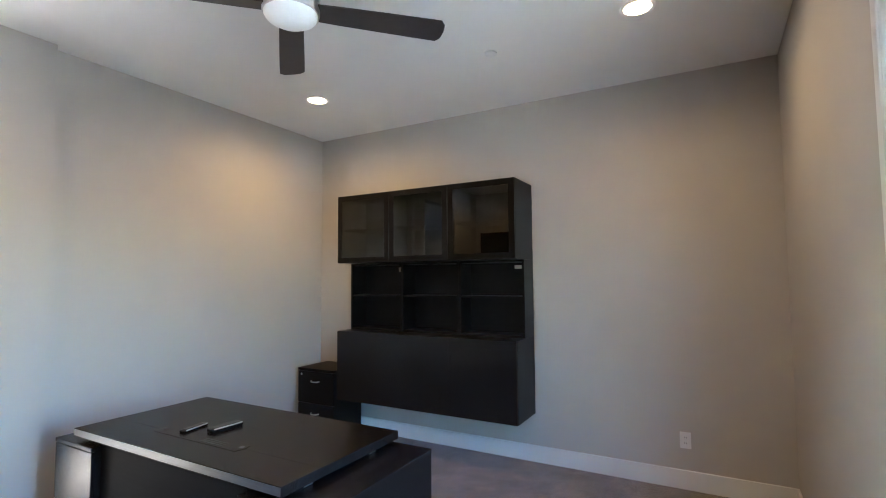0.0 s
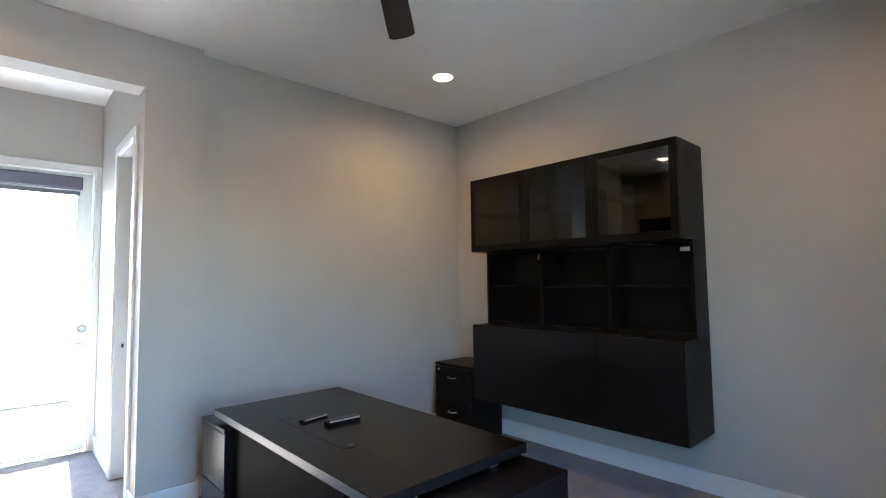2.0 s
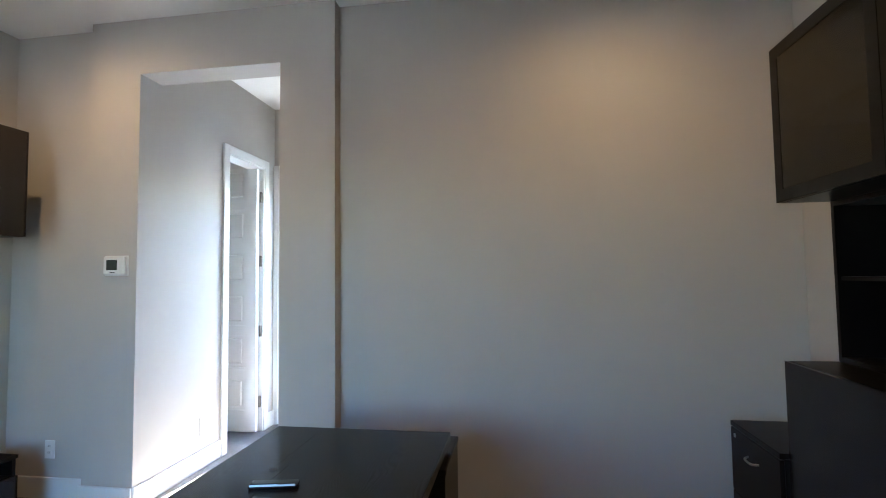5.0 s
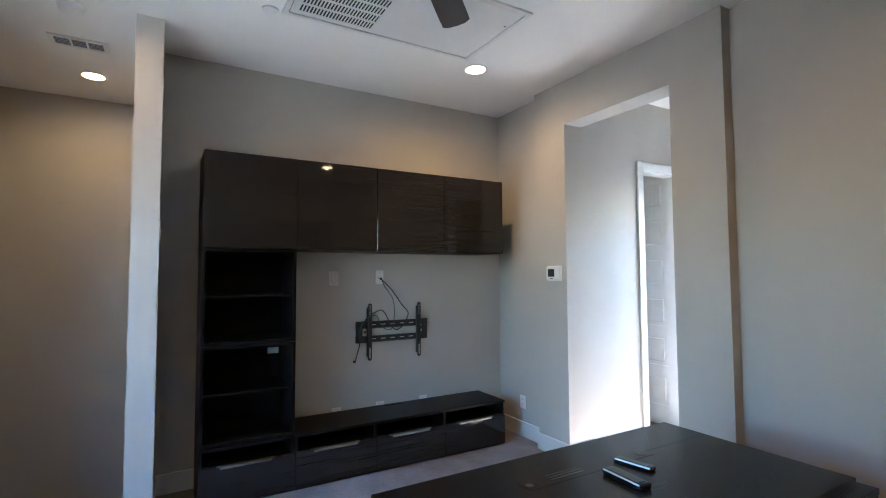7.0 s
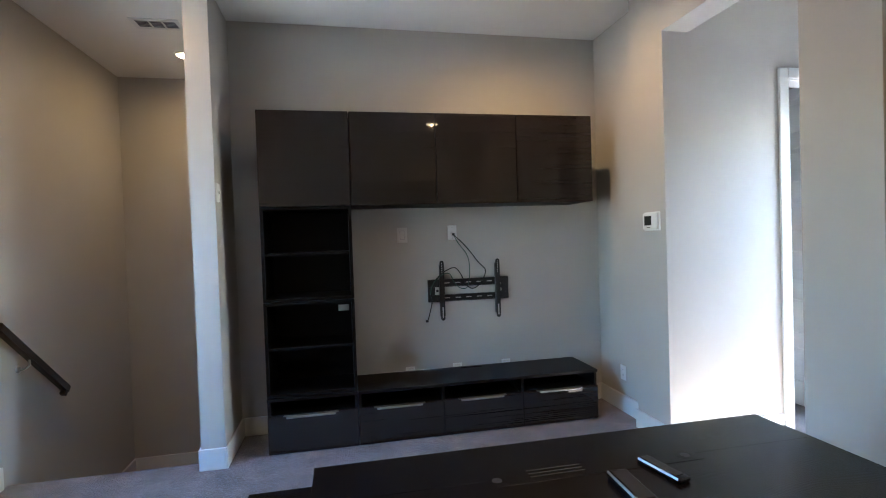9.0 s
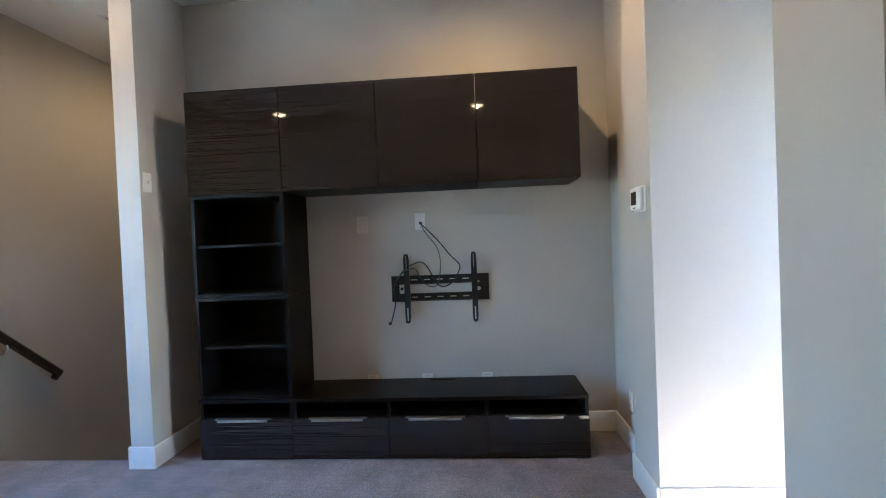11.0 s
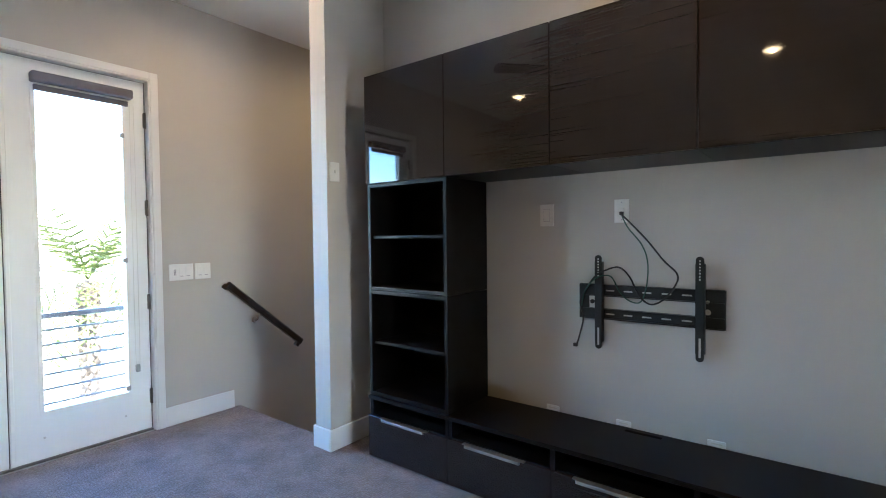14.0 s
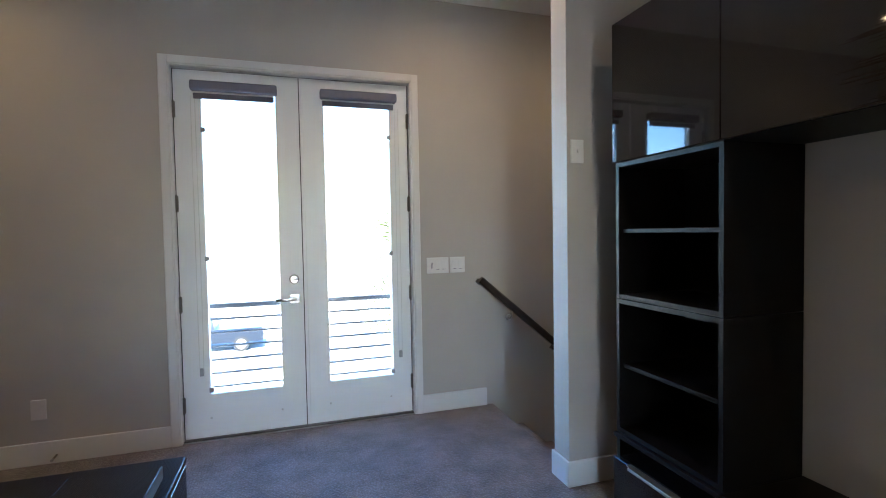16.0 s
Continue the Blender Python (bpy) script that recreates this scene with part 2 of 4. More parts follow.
def tube(bm, pts, r, n=8):
    """A round cord through points."""
    pts = [Vector(p) for p in pts]
    rings = []
    for i, p in enumerate(pts):
        d = (pts[min(i + 1, len(pts) - 1)] - pts[max(i - 1, 0)]).normalized()
        side = d.cross(Vector((0.31, 0.21, 0.93)))
        if side.length < 0.05:
            side = d.cross(Vector((1, 0, 0)))
        side.normalize()
        up = d.cross(side)
        rings.append([bm.verts.new(p + r * (math.cos(a) * side + math.sin(a) * up))
                      for a in (2 * math.pi * k / n for k in range(n))])
    for a, b in zip(rings, rings[1:]):
        for i in range(n):
            bm.faces.new((a[i], a[(i + 1) % n], b[(i + 1) % n], b[i]))
    bm.faces.new(rings[0][::-1])
    bm.faces.new(rings[-1])
    return bm


def spline(pts, steps=8):
    pts = [Vector(p) for p in pts]
    out = []
    for i in range(len(pts) - 1):
        a, b, c, d = pts[max(i - 1, 0)], pts[i], pts[i + 1], pts[min(i + 2, len(pts) - 1)]
        for k in range(steps):
            t = k / steps
            out.append(0.5 * ((2 * b) + (c - a) * t + (2 * a - 5 * b + 4 * c - d) * t * t + (3 * b - a - 3 * c + d) * t ** 3))
    return out + [pts[-1]]


def thing(name, loc, label, category, group="", kind=""):
    ob = new(name)
    ob.location = loc
    ob.empty_display_size = 0.05
    ORIGIN[ob] = Vector(loc)
    return tagged(ob, label, category, group, kind)


def part(name, bm, material, parent, label="", smooth=False):
    o = ORIGIN[parent]
    bmesh.ops.recalc_face_normals(bm, faces=bm.faces)
    bmesh.ops.translate(bm, vec=-o, verts=bm.verts)
    me = bpy.data.meshes.new(name)
    bm.to_mesh(me)
    bm.free()
    me.materials.append(material)
    if smooth:
        me.shade_smooth()
        me.set_sharp_from_angle(angle=radians(40))
    ob = new(name, me)
    ob.parent = parent
    ORIGIN[ob] = o
    return tagged(ob, label)


def solid(name, bm, material, label, category, group="", kind="", smooth=False, origin=None):
    """A top-level thing that is one mesh."""
    bmesh.ops.recalc_face_normals(bm, faces=bm.faces)
    o = Vector(origin) if origin else Vector((0, 0, 0))
    bmesh.ops.translate(bm, vec=-o, verts=bm.verts)
    me = bpy.data.meshes.new(name)
    bm.to_mesh(me)
    bm.free()
    me.materials.append(material)
    if smooth:
        me.shade_smooth()
        me.set_sharp_from_angle(angle=radians(40))
    ob = new(name, me)
    ob.location = o
    ORIGIN[ob] = o
    return tagged(ob, label, category, group, kind)


def structure(name, bm, material, label, category):
    return solid(name, bm, material, label, category, kind="structure")


# ---- structure: the numbers of the plan ----
H = 3.05            # ceiling
XE = 4.82           # east wall
YN = 2.668          # north wall, beside the portal
YP = 2.583           # portal face
YS = -1.51          # south wall
XSTAIR = 0.40       # top edge of the stairs
XEND = -1.35        # stairwell end wall
YST0, YST1 = -0.385, -0.24   # stub wall
HX0, HX1 = 1.01, 1.953       # hall
YH = 4.30           # hall end wall
PX0, PX1 = 0.656, 2.298      # portal
ZO = 2.695          # portal opening height
FX0, FX1, FZ = 1.015, 2.585, 2.44    # french door opening

bm = bmesh.new()
box(bm, XSTAIR, XE, YS, YN + 0.10, -0.25, 0)
box(bm, HX0 - 1.2, XE, YN + 0.10, YH, -0.25, 0)
box(bm, 0.0, XSTAIR, YST1, YN + 0.10, -0.25, 0)
structure("floor", bm, M_CARPET, "taupe cut-pile carpet with faint tread marks", "carpet floor")

bm = one(XEND - 0.12, XE + 0.12, YS - 0.16, YH + 0.16, H, H + 0.2)
structure("ceiling", bm, M_CEIL, "smooth off-white painted ceiling", "ceiling")

bm = one(-0.12, 0, YST1, YN + 0.15, -0.25, H)
structure("wall_west", bm, M_WALL, "greige painted wall behind the media unit", "wall")
bm = one(XE, XE + 0.12, YS - 0.16, YH + 0.16, -0.25, H)
structure("wall_east", bm, M_WALL, "greige painted wall behind the hutch", "wall")
bm = one(XEND - 0.12, 0.513, YST0, YST1, -2.6, H, bev=0)
structure("wall_stub", bm, M_WALL, "greige painted stub wall beside the stairwell", "wall")

# south wall with the french doors
bm = bmesh.new()
box(bm, XEND, FX0, YS - 0.16, YS, -2.6, H)
box(bm, FX1, XE, YS - 0.16, YS, -0.25, H)
box(bm, FX0, FX1, YS - 0.16, YS, FZ, H)
box(bm, FX0, FX1, YS - 0.16, YS - 0.03, -0.25, -0.004)
structure("wall_south", bm, M_WALL, "greige painted wall around the french doors", "wall")

# north wall: recesses on both sides of the portal, portal in front
bm = bmesh.new()
box(bm, 0, PX0, YN, YN + 0.105, -0.25, H)
box(bm, PX1, XE, YN, YN + 0.105, -0.25, H)
structure("wall_north", bm, M_WALL, "greige painted wall on both sides of the portal", "wall")
bm = bmesh.new()
box(bm, PX0, HX0, YP, YN + 0.105, -0.25, H)
box(bm, HX1, PX1, YP, YN + 0.105, -0.25, H)
box(bm, HX0, HX1, YP, YN + 0.105, ZO, H)
structure("wall_portal", bm, M_WALL, "greige painted portal wall standing proud around the hall opening", "wall")

# hall
LD0, LD1, DH = 3.525, 4.095, 2.42     # left door opening
RD0, RD1 = 2.82, 3.43               # right door opening
bm = bmesh.new()
y0 = YN + 0.105
box(bm, HX0 - 0.12, HX0, y0, LD0, -0.25, H)
box(bm, HX0 - 0.12, HX0, LD1, YH, -0.25, H)
box(bm, HX0 - 0.12, HX0, LD0, LD1, DH, H)
structure("wall_hall_west", bm, M_WALL, "greige painted hall wall with a closet doorway", "wall")
bm = bmesh.new()
box(bm, HX1, HX1 + 0.12, y0, RD0, -0.25, H)
box(bm, HX1, HX1 + 0.12, RD1, YH, -0.25, H)
box(bm, HX1, HX1 + 0.12, RD0, RD1, DH, H)
structure("wall_hall_east", bm, M_WALL, "greige painted hall wall with a cased doorway", "wall")
EX0, EX1, EZ = 1.06, 1.905, 2.43
bm = bmesh.new()
box(bm, -0.3, EX0, YH, YH + 0.16, -0.25, H)
box(bm, EX1, XE, YH, YH + 0.16, -0.25, H)
box(bm, EX0, EX1, YH, YH + 0.16, EZ, H)
box(bm, EX0, EX1, YH + 0.03, YH + 0.16, -0.25, -0.004)
structure("wall_hall_end", bm, M_WALL, "greige painted wall around the balcony door", "wall")
bm = one(-0.3, -0.18, y0, YH, -0.25, H)
structure("wall_closet", bm, M_CLOSET, "dim plain closet wall behind the open door", "wall")

# stairwell
bm = one(XEND - 0.12, XEND, YS, YST0, -2.6, H)
structure("wall_stairwell_end", bm, M_WALL, "greige painted end wall of the stairwell", "wall")
LAND = -0.74
for i in range(4):
    z1 = -0.185 * (i + 1)
    xa = XSTAIR - 0.26 * i
    xb = xa - 0.26 if i < 3 else XEND
    bm = one(xb, xa, YS, YST0, z1 - 0.25, z1, bev=0.008)
    structure("stair_step" if i < 3 else "stair_landing", bm, M_CARPET, "taupe carpeted stair tread going down" if i < 3 else "taupe carpeted stair landing", "stair")

# ---- baseboards and casings ----


def baseboard(x0, x1, y0, y1, z=0.0, h=0.135):
    bm = one(x0, x1, y0, y1, z, z + h, bev=0.003, seg=1)
    return structure("baseboard", bm, M_TRIM, "flat white painted baseboard", "baseboard")


T = 0.014
baseboard(0.45, FX0 - 0.052, YS, YS + T)
baseboard(FX1 + 0.052, XE, YS, YS + T)
baseboard(XE - T, XE, YS + T, YN)
baseboard(PX1, XE - T, YN - T, YN)
baseboard(PX1, PX1 + T, YP, YN - T)
baseboard(HX1 + 0.002, PX1 + T, YP - T, YP)
baseboard(PX0 - T, HX0 - 0.002, YP - T, YP)
baseboard(0.0, PX0, YN - T, YN)
baseboard(0.0, T, YST1 + T, YN - T)
baseboard(T, 0.513 + T, YST1, YST1 + T)
baseboard(0.513, 0.513 + T, YST0 - T, YST1)
baseboard(XSTAIR, 0.513, YST0 - T, YST0)
baseboard(HX0, HX0 + T, YP, LD0 - 0.075)
baseboard(HX0, HX0 + T, LD1 + 0.075, YH)
baseboard(HX1 - T, HX1, YP, RD0 - 0.075)
baseboard(HX1 - T, HX1, RD1 + 0.075, YH)
baseboard(XEND, XEND + T, YS, YST0, LAND)
baseboard(XEND + T, XSTAIR - 0.78, YS, YS + T, LAND)


def casing(name, boxes, label):
    bm = bmesh.new()
    for b in boxes:
        box(bm, *b, bev=0.004, seg=1)
    return structure(name, bm, M_TRIM, label, "door casing")


W = 0.052
casing("trim_french", [(FX0 - W, FX0, YS, YS + 0.02, 0, FZ + W), (FX1, FX1 + W, YS, YS + 0.02, 0, FZ + W), (FX0, FX1, YS, YS + 0.02, FZ, FZ + W)],
       "flat white painted casing around the french doors")
casing("trim_french_jamb", [(FX0 - 0.001, FX0 + 0.012, YS - 0.15, YS + 0.016, 0, FZ), (FX1 - 0.012, FX1 + 0.001, YS - 0.15, YS + 0.016, 0, FZ), (FX0 + 0.012, FX1 - 0.012, YS - 0.15, YS + 0.016, FZ - 0.012, FZ + 0.001)],
       "white painted jamb of the french doors")
W = 0.07
casing("trim_hall_west", [(HX0, HX0 + 0.02, LD0 - W, LD0, 0, DH + W), (HX0, HX0 + 0.02, LD1, LD1 + W, 0, DH + W), (HX0, HX0 + 0.02, LD0, LD1, DH, DH + W),
                          (HX0 - 0.125, HX0 + 0.012, LD0 - 0.001, LD0 + 0.015, 0, DH), (HX0 - 0.125, HX0 + 0.012, LD1 - 0.015, LD1 + 0.001, 0, DH), (HX0 - 0.125, HX0 + 0.012, LD0 + 0.015, LD1 - 0.015, DH - 0.015, DH + 0.001)],
       "white painted casing around the closet doorway")
casing("trim_hall_east", [(HX1 - 0.02, HX1, RD0 - W, RD0, 0, DH + W), (HX1 - 0.02, HX1, RD1, RD1 + W, 0, DH + W), (HX1 - 0.02, HX1, RD0, RD1, DH, DH + W),
                          (HX1 - 0.012, HX1 + 0.125, RD0 - 0.001, RD0 + 0.015, 0, DH), (HX1 - 0.012, HX1 + 0.125, RD1 - 0.015, RD1 + 0.001, 0, DH), (HX1 - 0.012, HX1 + 0.125, RD0 + 0.015, RD1 - 0.015, DH - 0.015, DH + 0.001)],
       "white painted casing around the side doorway")
casing("trim_hall_end", [(HX0 + 0.001, EX0, YH - 0.02, YH, 0, EZ + 0.055), (EX1, HX1 - 0.001, YH - 0.02, YH, 0, EZ + 0.055), (EX0, EX1, YH - 0.02, YH, EZ, EZ + 0.055),
                         (EX0 - 0.001, EX0 + 0.012, YH - 0.016, YH + 0.15, 0, EZ), (EX1 - 0.012, EX1 + 0.001, YH - 0.016, YH + 0.15, 0, EZ), (EX0 + 0.012, EX1 - 0.012, YH - 0.016, YH + 0.15, EZ - 0.012, EZ + 0.001)],
       "white painted casing around the balcony door")


# ---- doors ----


def glazed_leaf(parent, x0, x1, yf, yb, z1, gx0, gx1, gz0, gz1, name="leaf"):
    """A white door leaf with one tall pane; yf is the face towards the room."""
    a, b = min(yf, yb), max(yf, yb)
    leaf = part(name, border(bmesh.new(), "xz", a, b, (x0, x1, 0.012, z1), (gx0, gx1, gz0, gz1)), M_DOOR, parent)
    w, p0, p1 = 0.016, a - 0.006, b + 0.006
    bm = border(bmesh.new(), "xz", p0, p1, (gx0 - 0.006, gx1 + 0.006, gz0 - 0.006, gz1 + 0.006), (gx0 + w, gx1 - w, gz0 + w, gz1 - w))
    part("glazing_bead", bm, M_DOOR, leaf)
    m = (a + b) / 2
    g = part("pane", one(gx0 + w, gx1 - w, m - 0.004, m + 0.004, gz0 + w, gz1 - w), M_GLASS, leaf, "clear glass pane")
    g.visible_shadow = False
    return leaf


def hinge(parent, x, y, z, axis="y", side=1):
    bm = cyl(bmesh.new(), (x, y, z - 0.055), (x, y, z + 0.055), 0.010, n=10)
    box(bm, x - 0.014, x + 0.014, y - 0.003 * side - 0.002, y - 0.003 * side + 0.002, z - 0.05, z + 0.05)
    return part("hinge", bm, M_HINGE, parent, "satin nickel hinge", smooth=True)


def roller_shade(x0, x1, y, z0, z1, s):
    """A cassette shade on a door; s is the way into the room."""
    t = thing("roller_shade", ((x0 + x1) / 2, y, z0), "grey fabric roller shade rolled up on the glazed door", "shade", "door shades")
    part("cassette", one(x0, x1, *sorted((y, y + s * 0.072)), z0, z1, bev=0.012, seg=3), M_SHADE, t)
    part("hem_bar", one(x0 + 0.02, x1 - 0.015, *sorted((y + s * 0.018, y + s * 0.03)), z0 - 0.048, z0 - 0.012, bev=0.003), M_SHADE, t)
    part("fabric", one(x0 + 0.022, x1 - 0.017, *sorted((y + s * 0.022, y + s * 0.025)), z0 - 0.024, z0 + 0.004), M_PLASTIC, t)
    return t


def pull_cord(parent, x, y, z0, z1, s):
    pts = [(x - 0.012, y + s * 0.02, z1), (x - 0.014, y + s * 0.02, (z0 + z1) / 2), (x - 0.012, y + s * 0.02, z0 + 0.05), (x, y + s * 0.02, z0 + 0.015),
           (x + 0.012, y + s * 0.02, z0 + 0.05), (x + 0.013, y + s * 0.02, (z0 + z1) / 2), (x + 0.012, y + s * 0.02, z1)]
    c = part("bead_cord", tube(bmesh.new(), spline(pts, 6), 0.0022, 6), M_PLASTIC, parent)
    part("cord_weight", one(x - 0.012, x + 0.012, y + s * 0.004, y + s * 0.03, z0 - 0.03, z0 + 0.02, bev=0.004), M_CLIP, c, "grey plastic cord tensioner")


def lever(parent, x, y, z, s, way):
    """Lever handle with its square rose and a round deadbolt above; s is the way into the room, way the side it points to."""
    h = part("door_handle", one(x - 0.033, x + 0.033, *sorted((y, y + s * 0.01)), z - 0.033, z + 0.033, bev=0.003), M_CHROME, parent, "chrome lever on a square rose")
    bm = cyl(bmesh.new(), (x, y + s * 0.008, z), (x, y + s * 0.055, z), 0.011, n=16)
    box(bm, *sorted((x - way * 0.012, x + way * 0.125)), *sorted((y + s * 0.045, y + s * 0.06)), z - 0.011, z + 0.011, bev=0.004)
    part("lever", bm, M_CHROME, h, smooth=True)
    part("deadbolt_collar", cyl(bmesh.new(), (x, y, z + 0.135), (x, y + s * 0.005, z + 0.135), 0.033, 0.032, 28), M_HINGE, parent, smooth=True)
    bm = cyl(bmesh.new(), (x, y + s * 0.005, z + 0.135), (x, y + s * 0.014, z + 0.135), 0.026, 0.024, 28)
    box(bm, x - 0.02, x + 0.02, *sorted((y + s * 0.014, y + s * 0.026)), z + 0.129, z + 0.141, bev=0.003)
    part("deadbolt", bm, M_CHROME, parent, "round chrome deadbolt thumb turn", smooth=True)


def french_doors():
    yf, yb = YS - 0.045, YS - 0.09
    mid = 1.795
    for i, (x0, x1, g0, g1) in enumerate(((FX0 + 0.0185, mid - 0.003, 1.155, 1.645), (mid + 0.003, FX1 - 0.0185, 1.935, 2.420))):
        d = thing("door_1" if i else "door_2", ((x0 + x1) / 2, yf, 0), "white french door leaf with a tall clear pane, closed", "glazed door", "french doors", "structure")
        leaf = glazed_leaf(d, x0, x1, yf, yb, FZ - 0.016, g0, g1, 0.285, 2.31)
        xh = x1 + 0.004 if i else x0 - 0.004
        for z in (0.24, 0.905, 1.56, 2.165):
            hinge(d, xh, yf + 0.006, z, side=1)
        for k, (gx, gz) in enumerate(((x0 + 0.16, 0.14), (x1 - 0.16, 0.14))):
            part("screw_cap", cyl(bmesh.new(), (gx, yf, gz), (gx, yf + 0.004, gz), 0.007, n=12), M_NICKEL, leaf)
        gx = g1 - 0.022 if i else g0 + 0.022
        for z in (0.33, 1.20, 2.04):
            part("shade_clip", one(gx - 0.014, gx + 0.014, yf, yf + 0.02, z - 0.016, z + 0.016, bev=0.003), M_CLIP, leaf, "clear grey plastic shade clip")
        strip = bmesh.new()
        box(strip, x0 - 0.006 if not i else x1, x0 if not i else x1 + 0.006, yb, yf - 0.004, 0.012, FZ - 0.012)
        box(strip, x0, x1, yb, yf - 0.004, FZ - 0.016, FZ - 0.0125)
        part("weatherstrip", strip, M_DARK, d, "dark rubber weatherstrip in the gap")
        if i:
            part("astragal", one(mid - 0.026, mid - 0.004, yf + 0.001, yf + 0.013, 0.014, FZ - 0.02, bev=0.004), M_DOOR, leaf)
            part("centre_seal", one(mid - 0.0035, mid + 0.0025, yb, yf - 0.003, 0.014, FZ - 0.02), M_DARK, d)
            lever(d, mid + 0.062, yf, 0.905, 1, 1)
            sh = roller_shade(1.935, 2.462, yf, 2.284, 2.345, 1)
            pull_cord(sh, 2.452, yf, 0.46, 2.25, 1)
        else:
            sh = roller_shade(1.120, 1.655, yf, 2.284, 2.345, 1)
            pull_cord(sh, 1.118, yf, 0.46, 2.25, 1)
    bm = one(FX0 + 0.013, FX1 - 0.013, YS - 0.15, YS - 0.028, -0.003, 0.011, bev=0.003)
    structure("door_sill", bm, M_HINGE, "low dark metal threshold under the french doors", "threshold")


def balcony_door():
    yf, yb = YH + 0.05, YH + 0.095
    d = thing("door_3", ((EX0 + EX1) / 2, yf, 0), "white balcony door with a tall clear pane, closed", "glazed door", kind="structure")
    leaf = glazed_leaf(d, EX0 + 0.015, EX1 - 0.015, yf, yb, EZ - 0.016, 1.165, 1.80, 0.27, 2.31)
    lever(d, 1.845, yf, 0.915, -1, -1)
    roller_shade(1.155, 1.815, yf, 2.265, 2.375, -1)
    for z in (0.3, 0.9, 1.55, 2.15):
        hinge(d, EX0 + 0.011, yf - 0.006, z)


def panel_door():
    """Six-panel closet leaf, standing open at a right angle to the hall."""
    yb, yf = LD1 - 0.045, LD1 - 0.085
    x1, x0 = HX0 - 0.02, HX0 - 0.60
    d = thing("door_4", (x1, yf, 0), "white six-panel closet door standing open", "panel door", kind="structure")
    bm = bmesh.new()
    st, zt = 0.105, DH - 0.02
    box(bm, x0, x0 + st, yf, yb, 0.012, zt)
    box(bm, x1 - st, x1, yf, yb, 0.012, zt)
    n, r = 6, 0.085
    ph = (zt - 0.012 - 0.10 - r * n) / n
    z = 0.012
    rails = []
    for i in range(n + 1):
        hgt = 0.19 if i == 0 else r
        rails.append((z, z + hgt))
        box(bm, x0 + st, x1 - st, yf, yb, z, z + hgt)
        z += hgt + (ph if i < n else 0)
    part("leaf_frame", bm, M_DOOR, d)
    for (a0, a1), (b0, b1) in zip(rails, rails[1:]):
        bm = one(x0 + st, x1 - st, yf + 0.013, yb - 0.013, a1, b0)
        box(bm, x0 + st + 0.035, x1 - st - 0.035, yf + 0.005, yb - 0.005, a1 + 0.035, b0 - 0.035, bev=0.008, seg=1)
        part("panel", bm, M_DOOR, d)
    for z in (0.27, 0.907, 1.548, 2.142):
        bm = one(HX0 - 0.024, HX0 - 0.002, LD1 - 0.0185, LD1 - 0.0155, z - 0.05, z + 0.05)
        cyl(bm, (HX0 - 0.012, LD1 - 0.03, z - 0.05), (HX0 - 0.012, LD1 - 0.03, z + 0.05), 0.009, n=10)
        part("hinge", bm, M_HINGE, d, "satin nickel hinge", smooth=True)


french_doors()
balcony_door()
panel_door()
strike = thing("strike_plate", (HX1 + 0.05, RD1 - 0.016, 0.97), "satin nickel strike plate on the door jamb", "strike plate")
part("plate", one(HX1 + 0.03, HX1 + 0.065, RD1 - 0.019, RD1 - 0.0155, 0.945, 1.0, bev=0.001, seg=1), M_NICKEL, strike)
part("slot", one(HX1 + 0.040, HX1 + 0.055, RD1 - 0.0205, RD1 - 0.019, 0.958, 0.987), M_DARK, strike)

# ---- media wall ----
U = 0.6          # unit width
MX = 0.40        # carcass depth


def wall_cabinet(i):
    y0, y1, z0, z1 = U * i, U * (i + 1), 1.66, 2.30
    t = thing("wall_cabinet", (0.2, (y0 + y1) / 2, z0), "high-gloss dark brown wall cabinet with a flat push-open door", "cabinet", "media wall cabinets")
    e = 0.0015
    part("side_panel", one(0.003, MX, y0 + e, y0 + 0.018, z0, z1), M_BLACK, t)
    part("side_panel", one(0.003, MX, y1 - 0.018, y1 - e, z0, z1), M_BLACK, t)
    part("bottom_panel", one(0.003, MX, y0 + 0.018, y1 - 0.018, z0, z0 + 0.018), M_BLACK, t)
    part("top_panel", one(0.003, MX, y0 + 0.018, y1 - 0.018, z1 - 0.018, z1), M_BLACK, t)
    part("back_panel", one(0.003, 0.012, y0 + 0.018, y1 - 0.018, z0 + 0.018, z1 - 0.018), M_BLACK, t)
    part("door", one(MX + 0.002, MX + 0.02, y0 + 0.003, y1 - 0.003, z0 + 0.001, z1 - 0.001, bev=0.0012, seg=1), M_GLOSS, t, "high-gloss dark brown wood-grain door")
    return t


for i in range(4):
    wall_cabinet(i)


